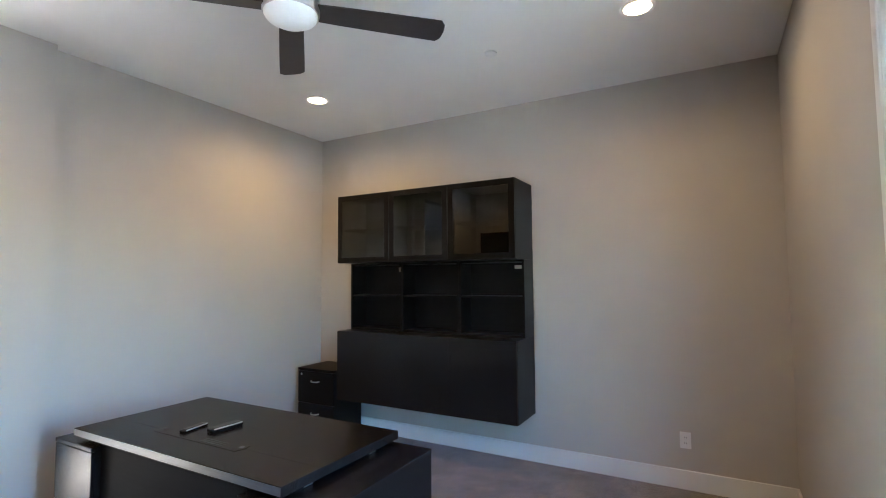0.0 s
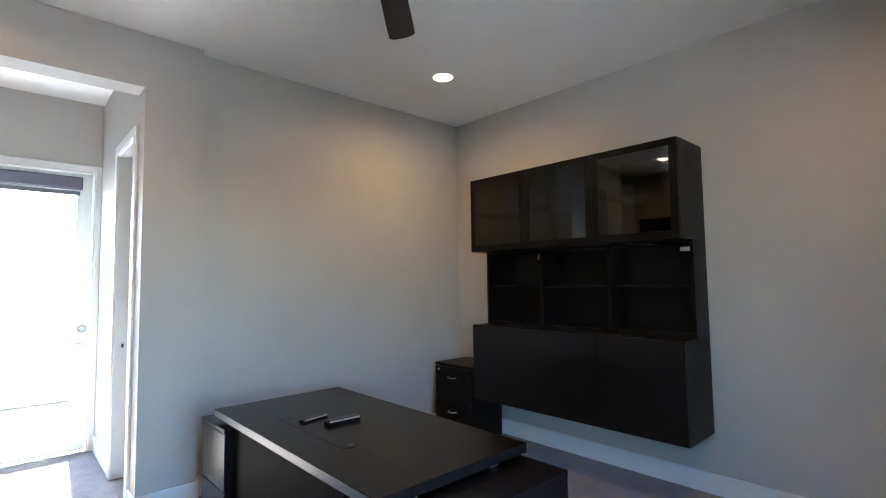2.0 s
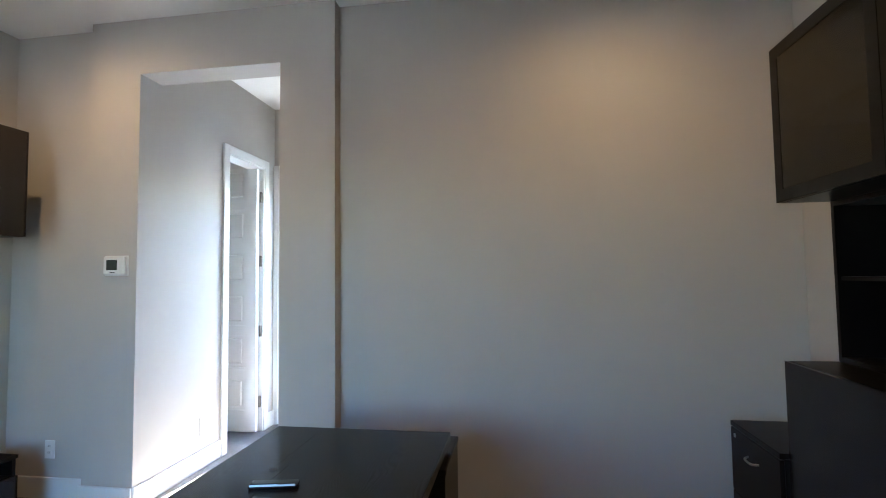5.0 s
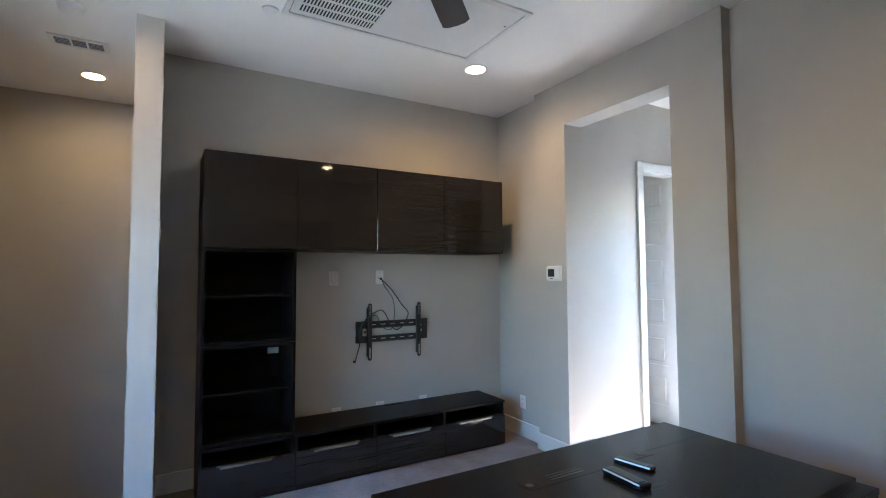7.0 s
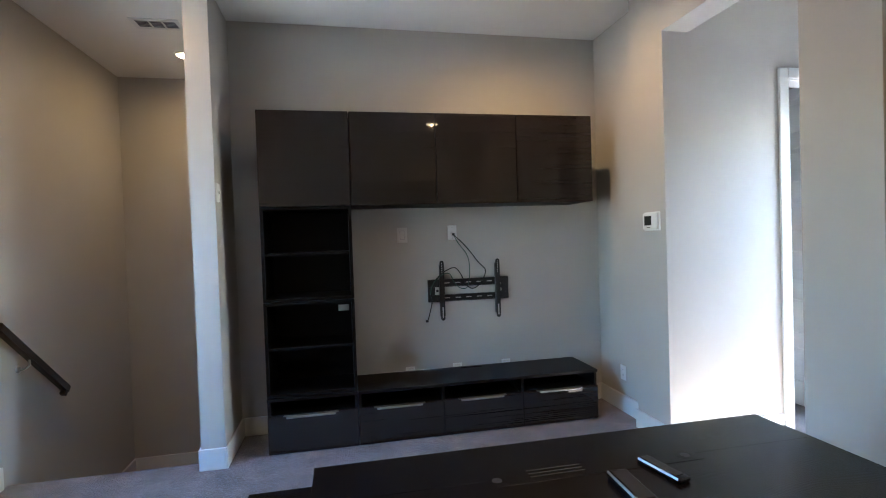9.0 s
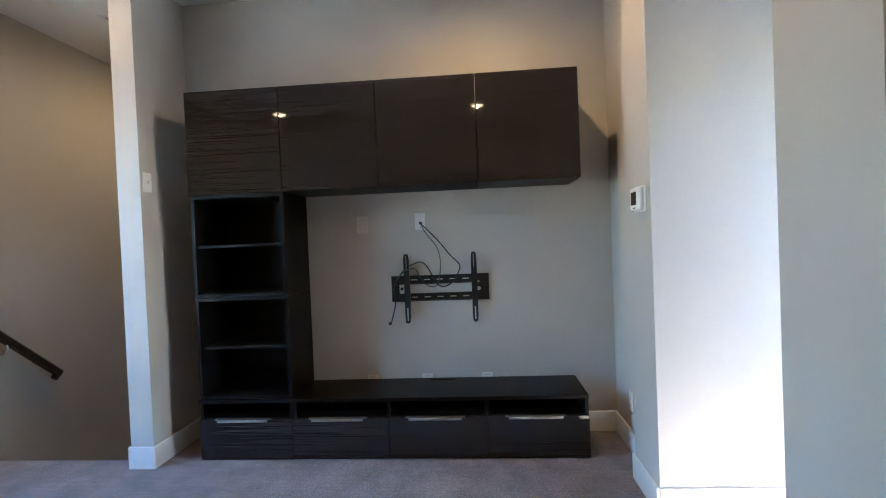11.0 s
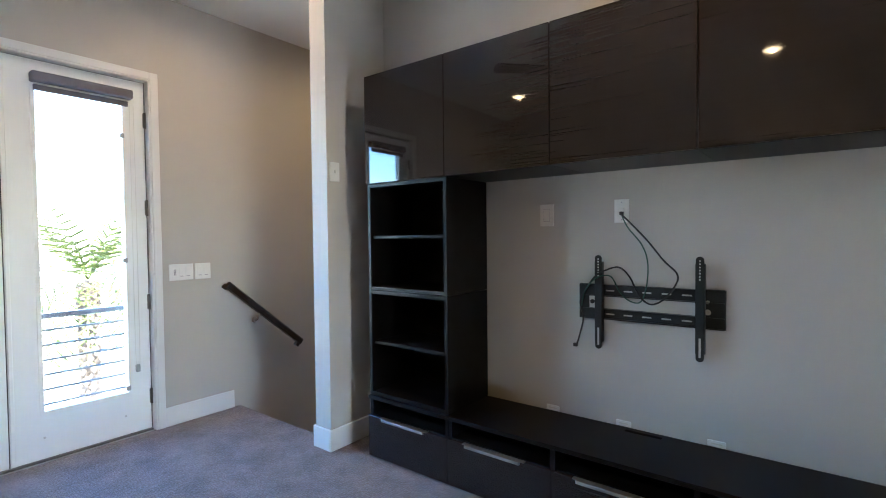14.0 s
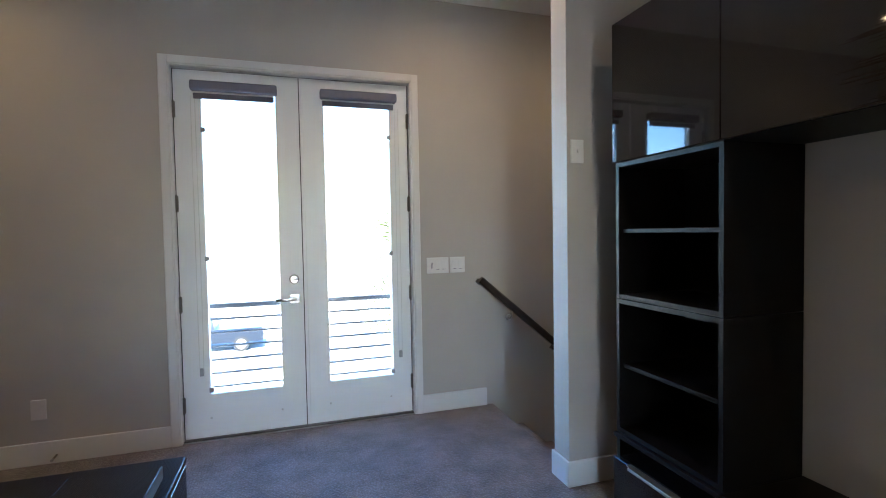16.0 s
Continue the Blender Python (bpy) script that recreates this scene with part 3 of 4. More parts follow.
def shelf_tower(z0, z1):
    y0, y1 = 0.0, 0.6
    t = thing("shelf_unit", (0.2, 0.3, z0), "black-brown open shelf unit with one empty shelf, stacked", "shelf", "media tower shelves")
    e = 0.0015
    w = 0.022
    part("side_panel", one(0.003, MX, y0 + e, y0 + w, z0 + e, z1 - e), M_BLACK, t)
    part("side_panel", one(0.003, MX, y1 - w, y1 - e, z0 + e, z1 - e), M_BLACK, t)
    part("bottom_panel", one(0.003, MX - 0.001, y0 + w, y1 - w, z0 + e, z0 + w), M_BLACK, t)
    part("top_panel", one(0.003, MX - 0.001, y0 + w, y1 - w, z1 - w, z1 - e), M_BLACK, t)
    part("back_panel", one(0.003, 0.01, y0 + w, y1 - w, z0 + w, z1 - w), M_BLACK, t)
    zm = (z0 + z1) / 2
    part("shelf", one(0.02, MX - 0.02, y0 + w + 0.004, y1 - w - 0.002, zm - 0.009, zm + 0.009, bev=0.001, seg=1), M_BLACK, t)
    for k in range(11):
        z = z0 + 0.1 + k * 0.044
        bm = cyl(bmesh.new(), (MX - 0.04, y1 - w - 0.0005, z), (MX - 0.04, y1 - w - 0.002, z), 0.0025, n=6)
        part("pin_hole", bm, M_DARK, t)
    return t


shelf_tower(0.38, 1.02)
shelf_tower(1.02, 1.66)
lab = thing("paper_label", (0.012, 0.53, 0.9), "small white paper sticker on the back of the shelf", "label")
part("sheet", one(0.0102, 0.0112, 0.482, 0.562, 0.888, 0.934), M_PLASTIC, lab)



def drawer_base(y0, n, name, label):
    t = thing(name, (0.2, y0 + U * n / 2, 0), label, "tv bench" if n > 1 else "cabinet")
    y1 = y0 + U * n
    e, w, z1 = 0.0015, 0.022, 0.38
    zd = 0.262
    part("top", one(0.003, MX + 0.018, y0 + e, y1 - e, z1 - w, z1 - e, bev=0.001, seg=1), M_BLACK, t)
    part("bottom", one(0.003, MX, y0 + w, y1 - w, 0.0, w), M_BLACK, t)
    part("back_panel", one(0.003, 0.01, y0 + w, y1 - w, w, z1 - w), M_BLACK, t)
    for k in range(n + 1):
        yc = y0 + U * k
        a, b = (yc + e, yc + w) if k == 0 else ((yc - w, yc - e) if k == n else (yc - w / 2, yc + w / 2))
        part("side_panel", one(0.003, MX, a, b, 0.0, z1 - w), M_BLACK, t)
    for k in range(n):
        ya, yb = y0 + U * k, y0 + U * (k + 1)
        part("shelf", one(0.02, MX - 0.004, ya + w, yb - w, zd - 0.018, zd), M_BLACK, t)
        d = part("drawer_front", one(MX + 0.002, MX + 0.02, ya + 0.0025, yb - 0.0025, 0.012, zd - 0.004, bev=0.0015, seg=1), M_GLOSS, t, "dark brown gloss wood-grain drawer front")
        bm = one(MX + 0.004, MX + 0.030, ya + 0.105, yb - 0.135, zd - 0.004, zd - 0.0015)
        box(bm, MX + 0.026, MX + 0.040, ya + 0.125, yb - 0.155, zd - 0.016, zd - 0.001, bev=0.002)
        part("handle", bm, M_ALU, d, "thin satin aluminium edge pull")
    return t


drawer_base(0.0, 1, "base_cabinet", "black-brown base cabinet with a drawer and an open slot")
bench = drawer_base(0.6, 3, "tv_bench", "low black-brown bench with three drawers and open slots above")
part("cable_slot", one(0.036, 0.060, 1.42, 1.59, 0.3785, 0.3795, bev=0.0004, seg=1), M_MATTE, bench, "dark cable cut-out at the back edge")

# ---- plates, bracket and cables on the media wall ----


def wall_plate(name, label, x, y, z, axis, s, w=0.072, h=0.116, mat=None, kind="outlet", gangs=1):
    """axis: the wall's normal; s: which way it faces."""
    mat = mat or M_PLASTIC
    t = thing(name, (x, y, z), label, "wall plate")

    def bx(u0, u1, d0, d1, z0, z1, bev=0.0):
        if axis == "x":
            return one(*sorted((x + s * d0, x + s * d1)), y + u0, y + u1, z + z0, z + z1, bev=bev)
        return one(x + u0, x + u1, *sorted((y + s * d0, y + s * d1)), z + z0, z + z1, bev=bev)
    part("plate", bx(-w / 2, w / 2, 0, 0.007, -h / 2, h / 2, 0.0025), mat, t)
    for g in range(gangs):
        u = (g - (gangs - 1) / 2) * 0.046
        if kind == "outlet":
            for dz in (-0.02, 0.02):
                part("socket", bx(u - 0.017, u + 0.017, 0.007, 0.0095, dz - 0.0145, dz + 0.0145, 0.001), mat, t)
                part("slot", bx(u - 0.008, u - 0.005, 0.0095, 0.0101, dz - 0.004, dz + 0.007), M_DARK, t)
                part("slot", bx(u + 0.005, u + 0.008, 0.0095, 0.0101, dz - 0.004, dz + 0.007), M_DARK, t)
        elif kind == "paddles":
            if g == gangs - 1 and gangs == 3:
                part("control_rim", bx(u - 0.013, u + 0.013, 0.007, 0.0085, -0.030, 0.030, 0.001), mat, t)
                for du in (-0.005, 0.005):
                    part("slide_slot", bx(u + du - 0.0018, u + du + 0.0018, 0.0085, 0.0091, -0.022, 0.022), M_SHADE, t)
            else:
                part("paddle", bx(u - 0.0165, u + 0.0165, 0.007, 0.0095, -0.033, 0.033, 0.0012), mat, t)
                part("paddle_mark", bx(u - 0.012, u + 0.012, 0.0095, 0.0101, -0.0305, -0.0275), M_SHADE, t)
        elif kind == "toggle":
            part("toggle", bx(-0.004, 0.004, 0.007, 0.017, -0.007, 0.010, 0.0015), mat, t)
        elif kind == "port":
            part("port_ring", bx(-0.014, 0.014, 0.007, 0.013, -0.014, 0.014, 0.005), mat, t)
            for dz in (-0.043, 0.043):
                part("screw", bx(-0.003, 0.003, 0.007, 0.0078, dz - 0.003, dz + 0.003), M_CLIP, t)
        elif kind == "blank":
            part("insert_gap", bx(u - 0.0182, u + 0.0182, 0.0069, 0.0073, -0.0342, 0.0342), M_SHADE, t)
            part("insert", bx(u - 0.017, u + 0.017, 0.007, 0.0085, -0.033, 0.033, 0.001), mat, t)
    return t


wall_plate("wall_plate", "painted blank wall plate inside the media niche", 0, 0.99, 1.45, "x", 1, 0.08, 0.118, M_PLATE, "blank")
wall_plate("wall_outlet", "white cable plate with a round port above the bracket", 0, 1.392, 1.458, "x", 1, 0.072, 0.116, None, "port")
for y in (1.02, 1.40, 1.81):
    t = thing("low_voltage_plate", (0, y, 0.405), "small white cable plate just above the bench", "wall plate", "cable plates")
    part("plate", one(0, 0.006, y - 0.037, y + 0.037, 0.3805, 0.409, bev=0.002), M_PLASTIC, t)
    part("slot", one(0.006, 0.0066, y - 0.022, y + 0.022, 0.392, 0.398), M_PLATE, t)
wall_plate("wall_outlet", "white power outlet low on the wall beside the bench", 0.34, YN, 0.31, "y", -1)
wall_plate("wall_plate", "white blank plate low on the wall of the hall", HX0, 3.245, 0.305, "x", 1, 0.08, 0.13, None, "blank")
wall_plate("wall_outlet", "white power outlet above the baseboard by the hutch", XE, -0.85, 0.345, "x", -1)
wall_plate("wall_outlet", "greige blank plate low on the wall by the french doors", 3.335, YS, 0.33, "y", 1, 0.08, 0.12, M_PLATE, "flat")
wall_plate("light_switch", "white triple rocker switch beside the french doors", 0.83, YS, 1.10, "y", 1, 0.17, 0.118, None, "paddles", 3)
wall_plate("light_switch", "white double rocker switch beside the french doors", 0.675, YS, 1.10, "y", 1, 0.118, 0.118, None, "paddles", 2)
wall_plate("wall_plate", "white switch plate with one small toggle on the stub wall", 0.455, YST1, 1.752, "y", 1, 0.076, 0.12, M_PLASTIC, "toggle")


def tv_bracket():
    t = thing("tv_bracket", (0.02, 1.51, 0.91), "black steel tv wall bracket with two upright arms, empty", "tv bracket")
    ya, yb = 1.178, 1.846
    for z0, z1 in ((1.028, 1.088), (0.912, 0.966)):
        bm = bmesh.new()
        box(bm, 0.004, 0.010, ya, yb, z0, z1, bev=0.001, seg=1)
        box(bm, 0.010, 0.026, ya + 0.004, yb - 0.004, z1 - 0.005, z1 - 0.001)
        box(bm, 0.010, 0.026, ya + 0.004, yb - 0.004, z0 + 0.001, z0 + 0.005)
        rail = part("rail", bm, M_STEEL, t)
        for k in range(7):
            y = ya + 0.07 + k * 0.088
            part("slot", one(0.0101, 0.0112, y - 0.021, y + 0.021, (z0 + z1) / 2 - 0.0035, (z0 + z1) / 2 + 0.0035), M_WALL, rail)
    for y in (ya, yb):
        s = 1 if y == ya else -1
        bm = one(0.004, 0.022, *sorted((y, y + s * 0.092)), 0.91, 1.09, bev=0.006)
        e = part("end_plate", bm, M_STEEL, t)
        if s > 0:
            part("end_hole", one(0.022, 0.0232, y + 0.056, y + 0.090, 0.968, 1.032, bev=0.0005, seg=1), M_WALL, e)
            part("bolt", cyl(bmesh.new(), (0.022, y + 0.073, 1.0), (0.030, y + 0.073, 1.0), 0.011, n=12), M_STEEL, e, smooth=True)
        else:
            for hz, hr_ in ((1.034, 0.008), (0.988, 0.013)):
                part("end_hole", cyl(bmesh.new(), (0.022, y - 0.070, hz), (0.0232, y - 0.070, hz), hr_, n=16), M_WALL, e, smooth=True)
    for y in (1.289, 1.748):
        bm = bmesh.new()
        box(bm, 0.045, 0.049, y - 0.017, y + 0.017, 0.782, 1.222, bev=0.0015, seg=1)
        box(bm, 0.022, 0.046, y - 0.019, y - 0.015, 0.80, 1.205)
        box(bm, 0.022, 0.046, y + 0.015, y + 0.019, 0.80, 1.205)
        cyl(bm, (0.045, y, 1.222), (0.049, y, 1.222), 0.017, n=18)
        cyl(bm, (0.045, y, 0.782), (0.049, y, 0.782), 0.017, n=18)
        arm = part("arm", bm, M_STEEL, t)
        for k in range(7):
            z = 1.135 + 0.014 * k
            part("hole", cyl(bmesh.new(), (0.049, y, z), (0.0496, y, z), 0.0036, n=10), M_PLATE, arm)
        part("slot", one(0.049, 0.0496, y - 0.0045, y + 0.0045, 0.785, 0.872, bev=0.0002, seg=1), M_WALL, arm)
        for k in range(3):
            part("hole", cyl(bmesh.new(), (0.049, y, 0.90 + 0.05 * k), (0.0496, y, 0.90 + 0.05 * k), 0.003, n=10), M_DARK, arm)
    return t


tv_bracket()


def cable(name, label, pts, r, material):
    bm = tube(bmesh.new(), spline(pts, 8), r)
    return solid(name, bm, material, label, "cable", smooth=True, origin=pts[0])


plug = thing("power_plug", (0.012, 1.395, 1.44), "small black cord plug in the cable plate", "plug")
part("body", one(0.0125, 0.034, 1.388, 1.406, 1.436, 1.454, bev=0.004), M_CABLE, plug)
cable("black_cable", "black cord looping from the outlet over the bracket",
      [(0.03, 1.398, 1.440), (0.040, 1.466, 1.373), (0.035, 1.529, 1.301), (0.03, 1.592, 1.218), (0.026, 1.650, 1.155), (0.026, 1.640, 1.098), (0.034, 1.591, 1.032),
       (0.036, 1.534, 1.007), (0.036, 1.483, 1.047), (0.038, 1.438, 1.137), (0.05, 1.392, 1.180), (0.058, 1.331, 1.165), (0.058, 1.278, 1.133), (0.035, 1.225, 1.069),
       (0.032, 1.188, 0.999), (0.034, 1.205, 0.917), (0.03, 1.187, 0.832), (0.03, 1.169, 0.772)], 0.0042, M_CABLE)
cable("green_cable", "thin green cable looping from the outlet behind the bracket",
      [(0.03, 1.400, 1.436), (0.035, 1.431, 1.374), (0.03, 1.496, 1.288), (0.026, 1.521, 1.197), (0.03, 1.514, 1.080), (0.034, 1.488, 1.014), (0.034, 1.436, 1.017),
       (0.036, 1.389, 1.062), (0.045, 1.349, 1.134), (0.055, 1.280, 1.123), (0.034, 1.216, 1.055), (0.03, 1.193, 0.971)], 0.0032, M_GREEN)
plug_end = thing("cable_plug", (0.03, 1.166, 0.765), "small black plug on the loose cable end", "plug")
part("body", one(0.022, 0.04, 1.150, 1.172, 0.757, 0.775, bev=0.004), M_CABLE, plug_end)

ds = thing("door_stop", (3.25, YS + T, 0.05), "small dark spring door stop on the baseboard", "door stop")
part("spring", cyl(bmesh.new(), (3.25, YS + T, 0.05), (3.25, YS + T + 0.055, 0.045), 0.006, n=10), M_HINGE, ds, smooth=True)
part("tip", cyl(bmesh.new(), (3.25, YS + T + 0.055, 0.045), (3.25, YS + T + 0.07, 0.044), 0.008, n=12), M_CLIP, ds, "grey rubber tip", smooth=True)

# ---- thermostat ----
th = thing("thermostat", (0.875, YP, 1.48), "white wall thermostat with a dark grey display", "thermostat")
part("base_plate", one(0.793, 0.957, YP - 0.008, YP, 1.42, 1.545, bev=0.003), M_PLASTIC, th)
part("cover", one(0.80, 0.95, YP - 0.030, YP - 0.008, 1.427, 1.538, bev=0.01, seg=3), M_PLASTIC, th)
part("display", one(0.826, 0.900, YP - 0.0318, YP - 0.030, 1.455, 1.518), M_LCD, th)
part("brand_bar", one(0.85, 0.885, YP - 0.0309, YP - 0.030, 1.438, 1.443), M_DARK, th)

# ---- handrail ----
hr = thing("stair_handrail", (0.2, -1.45, 0.7), "dark stained wooden handrail on nickel brackets", "handrail")
A, B = Vector((0.515, -1.445, 0.985)), Vector((-0.145, -1.445, 0.425))
bm = bmesh.new()
d = (B - A).normalized()
up = Vector((0, 1, 0)).cross(d)
if up.z < 0:
    up = -up


def bar(bm, p, q, w, h, upv):
    dd = (q - p).normalized()
    side = dd.cross(upv).normalized()
    u = side.cross(dd).normalized()
    ring = [(-w, -h), (w, -h), (w, h * 0.6), (w * 0.6, h), (-w * 0.6, h), (-w, h * 0.6)]
    a = [bm.verts.new(p + side * s + u * v) for s, v in ring]
    b = [bm.verts.new(q + side * s + u * v) for s, v in ring]
    for i in range(6):
        bm.faces.new((a[i], a[(i + 1) % 6], b[(i + 1) % 6], b[i]))
    bm.faces.new(a[::-1])
    bm.faces.new(b)


bar(bm, A, B, 0.02, 0.026, up)
part("rail", bm, M_RAIL, hr)
bm = bmesh.new()
bar(bm, A + d * 0.012 + Vector((0, -0.018, -0.01)), A + d * 0.012 + Vector((0, -0.064, -0.01)), 0.018, 0.02, up)
part("upper_return", bm, M_RAIL, hr)
bm = bmesh.new()
bar(bm, B - d * 0.02 + Vector((0, 0.0, 0.0)), B - d * 0.02 - up * 0.055, 0.018, 0.02, d)
part("lower_return", bm, M_RAIL, hr)
for f in (0.42,):
    p = A + (B - A) * f - up * 0.026
    bm = tube(bmesh.new(), spline([p, p + Vector((0, 0, -0.035)), p + Vector((0, -0.03, -0.06)), p + Vector((0, -0.064, -0.06))], 6), 0.006)
    w0 = p + Vector((0, -0.065, -0.06))
    cyl(bm, w0, w0 + Vector((0, 0.012, 0)), 0.026, 0.02, 20)
    part("bracket", bm, M_NICKEL, hr, "satin nickel rail bracket", smooth=True)

# ---- hutch ----
HXF = 4.40
HY0, HY1 = 0.268, 2.068


def hutch_upper(i):
    y0, y1, z0, z1 = HY0 + U * i, HY0 + U * (i + 1), 1.675, 2.315
    t = thing("glass_cabinet", (4.6, (y0 + y1) / 2, z0), "black-brown wall cabinet with a smoked glass door, empty", "cabinet", "hutch glass cabinets")
    e, w = 0.001, 0.018
    part("side_panel", one(HXF + 0.02, XE - 0.002, y0 + e, y0 + w, z0, z1), M_BLACK, t)
    part("side_panel", one(HXF + 0.02, XE - 0.002, y1 - w, y1 - e, z0, z1), M_BLACK, t)
    part("bottom_panel", one(HXF + 0.02, XE - 0.002, y0 + w, y1 - w, z0, z0 + w), M_BLACK, t)
    part("top_panel", one(HXF + 0.02, XE - 0.002, y0 + w, y1 - w, z1 - w, z1), M_BLACK, t)
    part("back_panel", one(XE - 0.01, XE - 0.002, y0 + w, y1 - w, z0 + w, z1 - w), M_BLACK, t)
    part("shelf", one(HXF + 0.05, XE - 0.012, y0 + w + 0.002, y1 - w - 0.002, z0 + 0.31, z0 + 0.326), M_BLACK, t)
    f = 0.05
    a, b = y0 + 0.002, y1 - 0.002
    bm = border(bmesh.new(), "yz", HXF, HXF + 0.018, (a, b, z0 + 0.001, z1 - 0.001), (a + f, b - f, z0 + f, z1 - f))
    d = part("door", bm, M_BLACK, t, "narrow black-brown door frame")
    part("pane", one(HXF + 0.002, HXF + 0.006, a + f - 0.004, b - f + 0.004, z0 + f - 0.004, z1 - f + 0.004), M_SMOKE, d, "smoked glass pane")
    return t


def hutch_open(i):
    y0, y1, z0, z1 = HY0 + U * i, HY0 + U * (i + 1), 1.035, 1.675
    x0 = 4.60
    t = thing("shelf_unit", (4.7, (y0 + y1) / 2, z0), "shallow black-brown open shelf unit with one shelf", "shelf", "hutch shelves")
    e, w = 0.001, 0.02
    part("side_panel", one(x0, XE - 0.002, y0 + e, y0 + w, z0 + e, z1 - e), M_BLACK, t)
    part("side_panel", one(x0, XE - 0.002, y1 - w, y1 - e, z0 + e, z1 - e), M_BLACK, t)
    part("bottom_panel", one(x0, XE - 0.002, y0 + w, y1 - w, z0 + e, z0 + w), M_BLACK, t)
    part("top_panel", one(x0, XE - 0.002, y0 + w, y1 - w, z1 - w, z1 - e), M_BLACK, t)
    part("back_panel", one(XE - 0.01, XE - 0.002, y0 + w, y1 - w, z0 + w, z1 - w), M_BLACK, t)
    part("shelf", one(x0 + 0.012, XE - 0.012, y0 + w + 0.002, y1 - w - 0.002, z0 + 0.322, z0 + 0.338), M_BLACK, t)


def hutch_lower(y0, y1):
    z0, z1 = 0.395, 1.035
    t = thing("wall_cabinet", (4.6, (y0 + y1) / 2, z0), "black-brown wall cabinet with a flat door hanging above the floor", "cabinet", "hutch base cabinets")
    e = 0.001
    part("body", one(HXF + 0.02, XE - 0.002, y0 + e, y1 - e, z0, z1), M_BLACK, t)
    part("door", one(HXF, HXF + 0.018, y0 + 0.002, y1 - 0.002, z0 + 0.001, z1 - 0.001, bev=0.0012, seg=1), M_PANEL, t)


for i in range(3):
    hutch_upper(i)
    hutch_open(i)
hutch_lower(HY0, HY0 + 0.6)
hutch_lower(HY0 + 0.6, HY1)
for y, z in ((0.322, 1.613), (HY0 + 1.215, 1.61)):
    lab = thing("paper_label", (4.61, y, z), "small pale paper sticker on the shelf upright", "label", "shelf stickers")
    part("sheet", one(4.606, 4.6075, y - 0.03, y + 0.03, z - 0.014, z + 0.014) if z > 1.612 else one(4.596, 4.5995, y - 0.01, y + 0.01, z - 0.02, z + 0.02), M_PLATE, lab)

# ---- filing cabinet in the corner ----
fc = thing("filing_cabinet", (4.57, 2.32, 0), "black-brown two-drawer filing cabinet in the corner", "filing cabinet")
fx, fy0, fy1, fh = 4.375, 2.085, 2.545, 0.66
part("body", one(fx + 0.02, 4.79, fy0 + 0.004, fy1 - 0.004, 0.0, fh - 0.025), M_BLACK, fc)
part("top", one(fx, 4.795, fy0, fy1, fh - 0.024, fh, bev=0.003), M_BLACK, fc)
for z0, z1 in ((0.03, 0.325), (0.33, 0.63)):
    d = part("drawer_front", one(fx, fx + 0.019, fy0 + 0.003, fy1 - 0.003, z0, z1, bev=0.002, seg=1), M_BLACK, fc)
    zc, yc = z1 - 0.085, (fy0 + fy1) / 2
    bm = tube(bmesh.new(), spline([(fx, yc - 0.05, zc), (fx - 0.022, yc - 0.035, zc - 0.004), (fx - 0.026, yc, zc - 0.006), (fx - 0.022, yc + 0.035, zc - 0.004), (fx, yc + 0.05, zc)], 6), 0.005)
    part("handle", bm, M_NICKEL, d, "bowed nickel pull", smooth=True)
part("lock", cyl(bmesh.new(), (fx - 0.003, fy1 - 0.05, 0.60), (fx + 0.001, fy1 - 0.05, 0.60), 0.01, n=14), M_NICKEL, fc)

# ---- desk ----
DX0, DX1, DY0, DY1, DZ = 2.237, 3.037, 0.430, 2.040, 0.712
dk = thing("desk", (2.637, 1.235, 0), "black-brown wooden desk on two drawer pedestals", "desk")
top = part("front_board", one(DX0, 2.457, DY0, DY1, DZ - 0.042, DZ, bev=0.0012), M_DESK, dk)
part("rear_board", one(2.4572, DX1, DY0, DY1, DZ - 0.042, DZ, bev=0.0012), M_DESK, dk)
part("edge_band", one(DX0 - 0.0015, DX0 + 0.0005, DY0 + 0.004, DY1 - 0.004, DZ - 0.038, DZ - 0.004), M_EDGE, top, "worn pale front edge")
for y0, y1 in ((0.232, 0.660), (1.805, 2.195)):
    ped = part("pedestal", one(2.235, 3.048, y0, y1, 0.0, 0.622), M_DESK, dk)
    part("pedestal_top", one(2.2145, 3.053, y0 - 0.001, y1 + 0.001, 0.6215, 0.645, bev=0.004), M_DESK, ped)
    for z0, z1 in ((0.02, 0.31), (0.316, 0.618)):
        part("drawer_front", one(2.2165, 2.234, y0 + 0.002, y1 - 0.002, z0, z1, bev=0.002, seg=1), M_DESK, ped)
    for x in (2.42, 2.86):
        ys = (max(y0, DY0) + min(y1, DY1)) / 2
        part("riser", one(x - 0.025, x + 0.025, ys - 0.08, ys + 0.08, 0.645, DZ - 0.042, bev=0.002), M_ALU, dk, "satin steel riser block")
part("modesty_panel", one(2.262, 2.280, 0.665, 1.80, 0.10, DZ - 0.043), M_MATTE, dk)
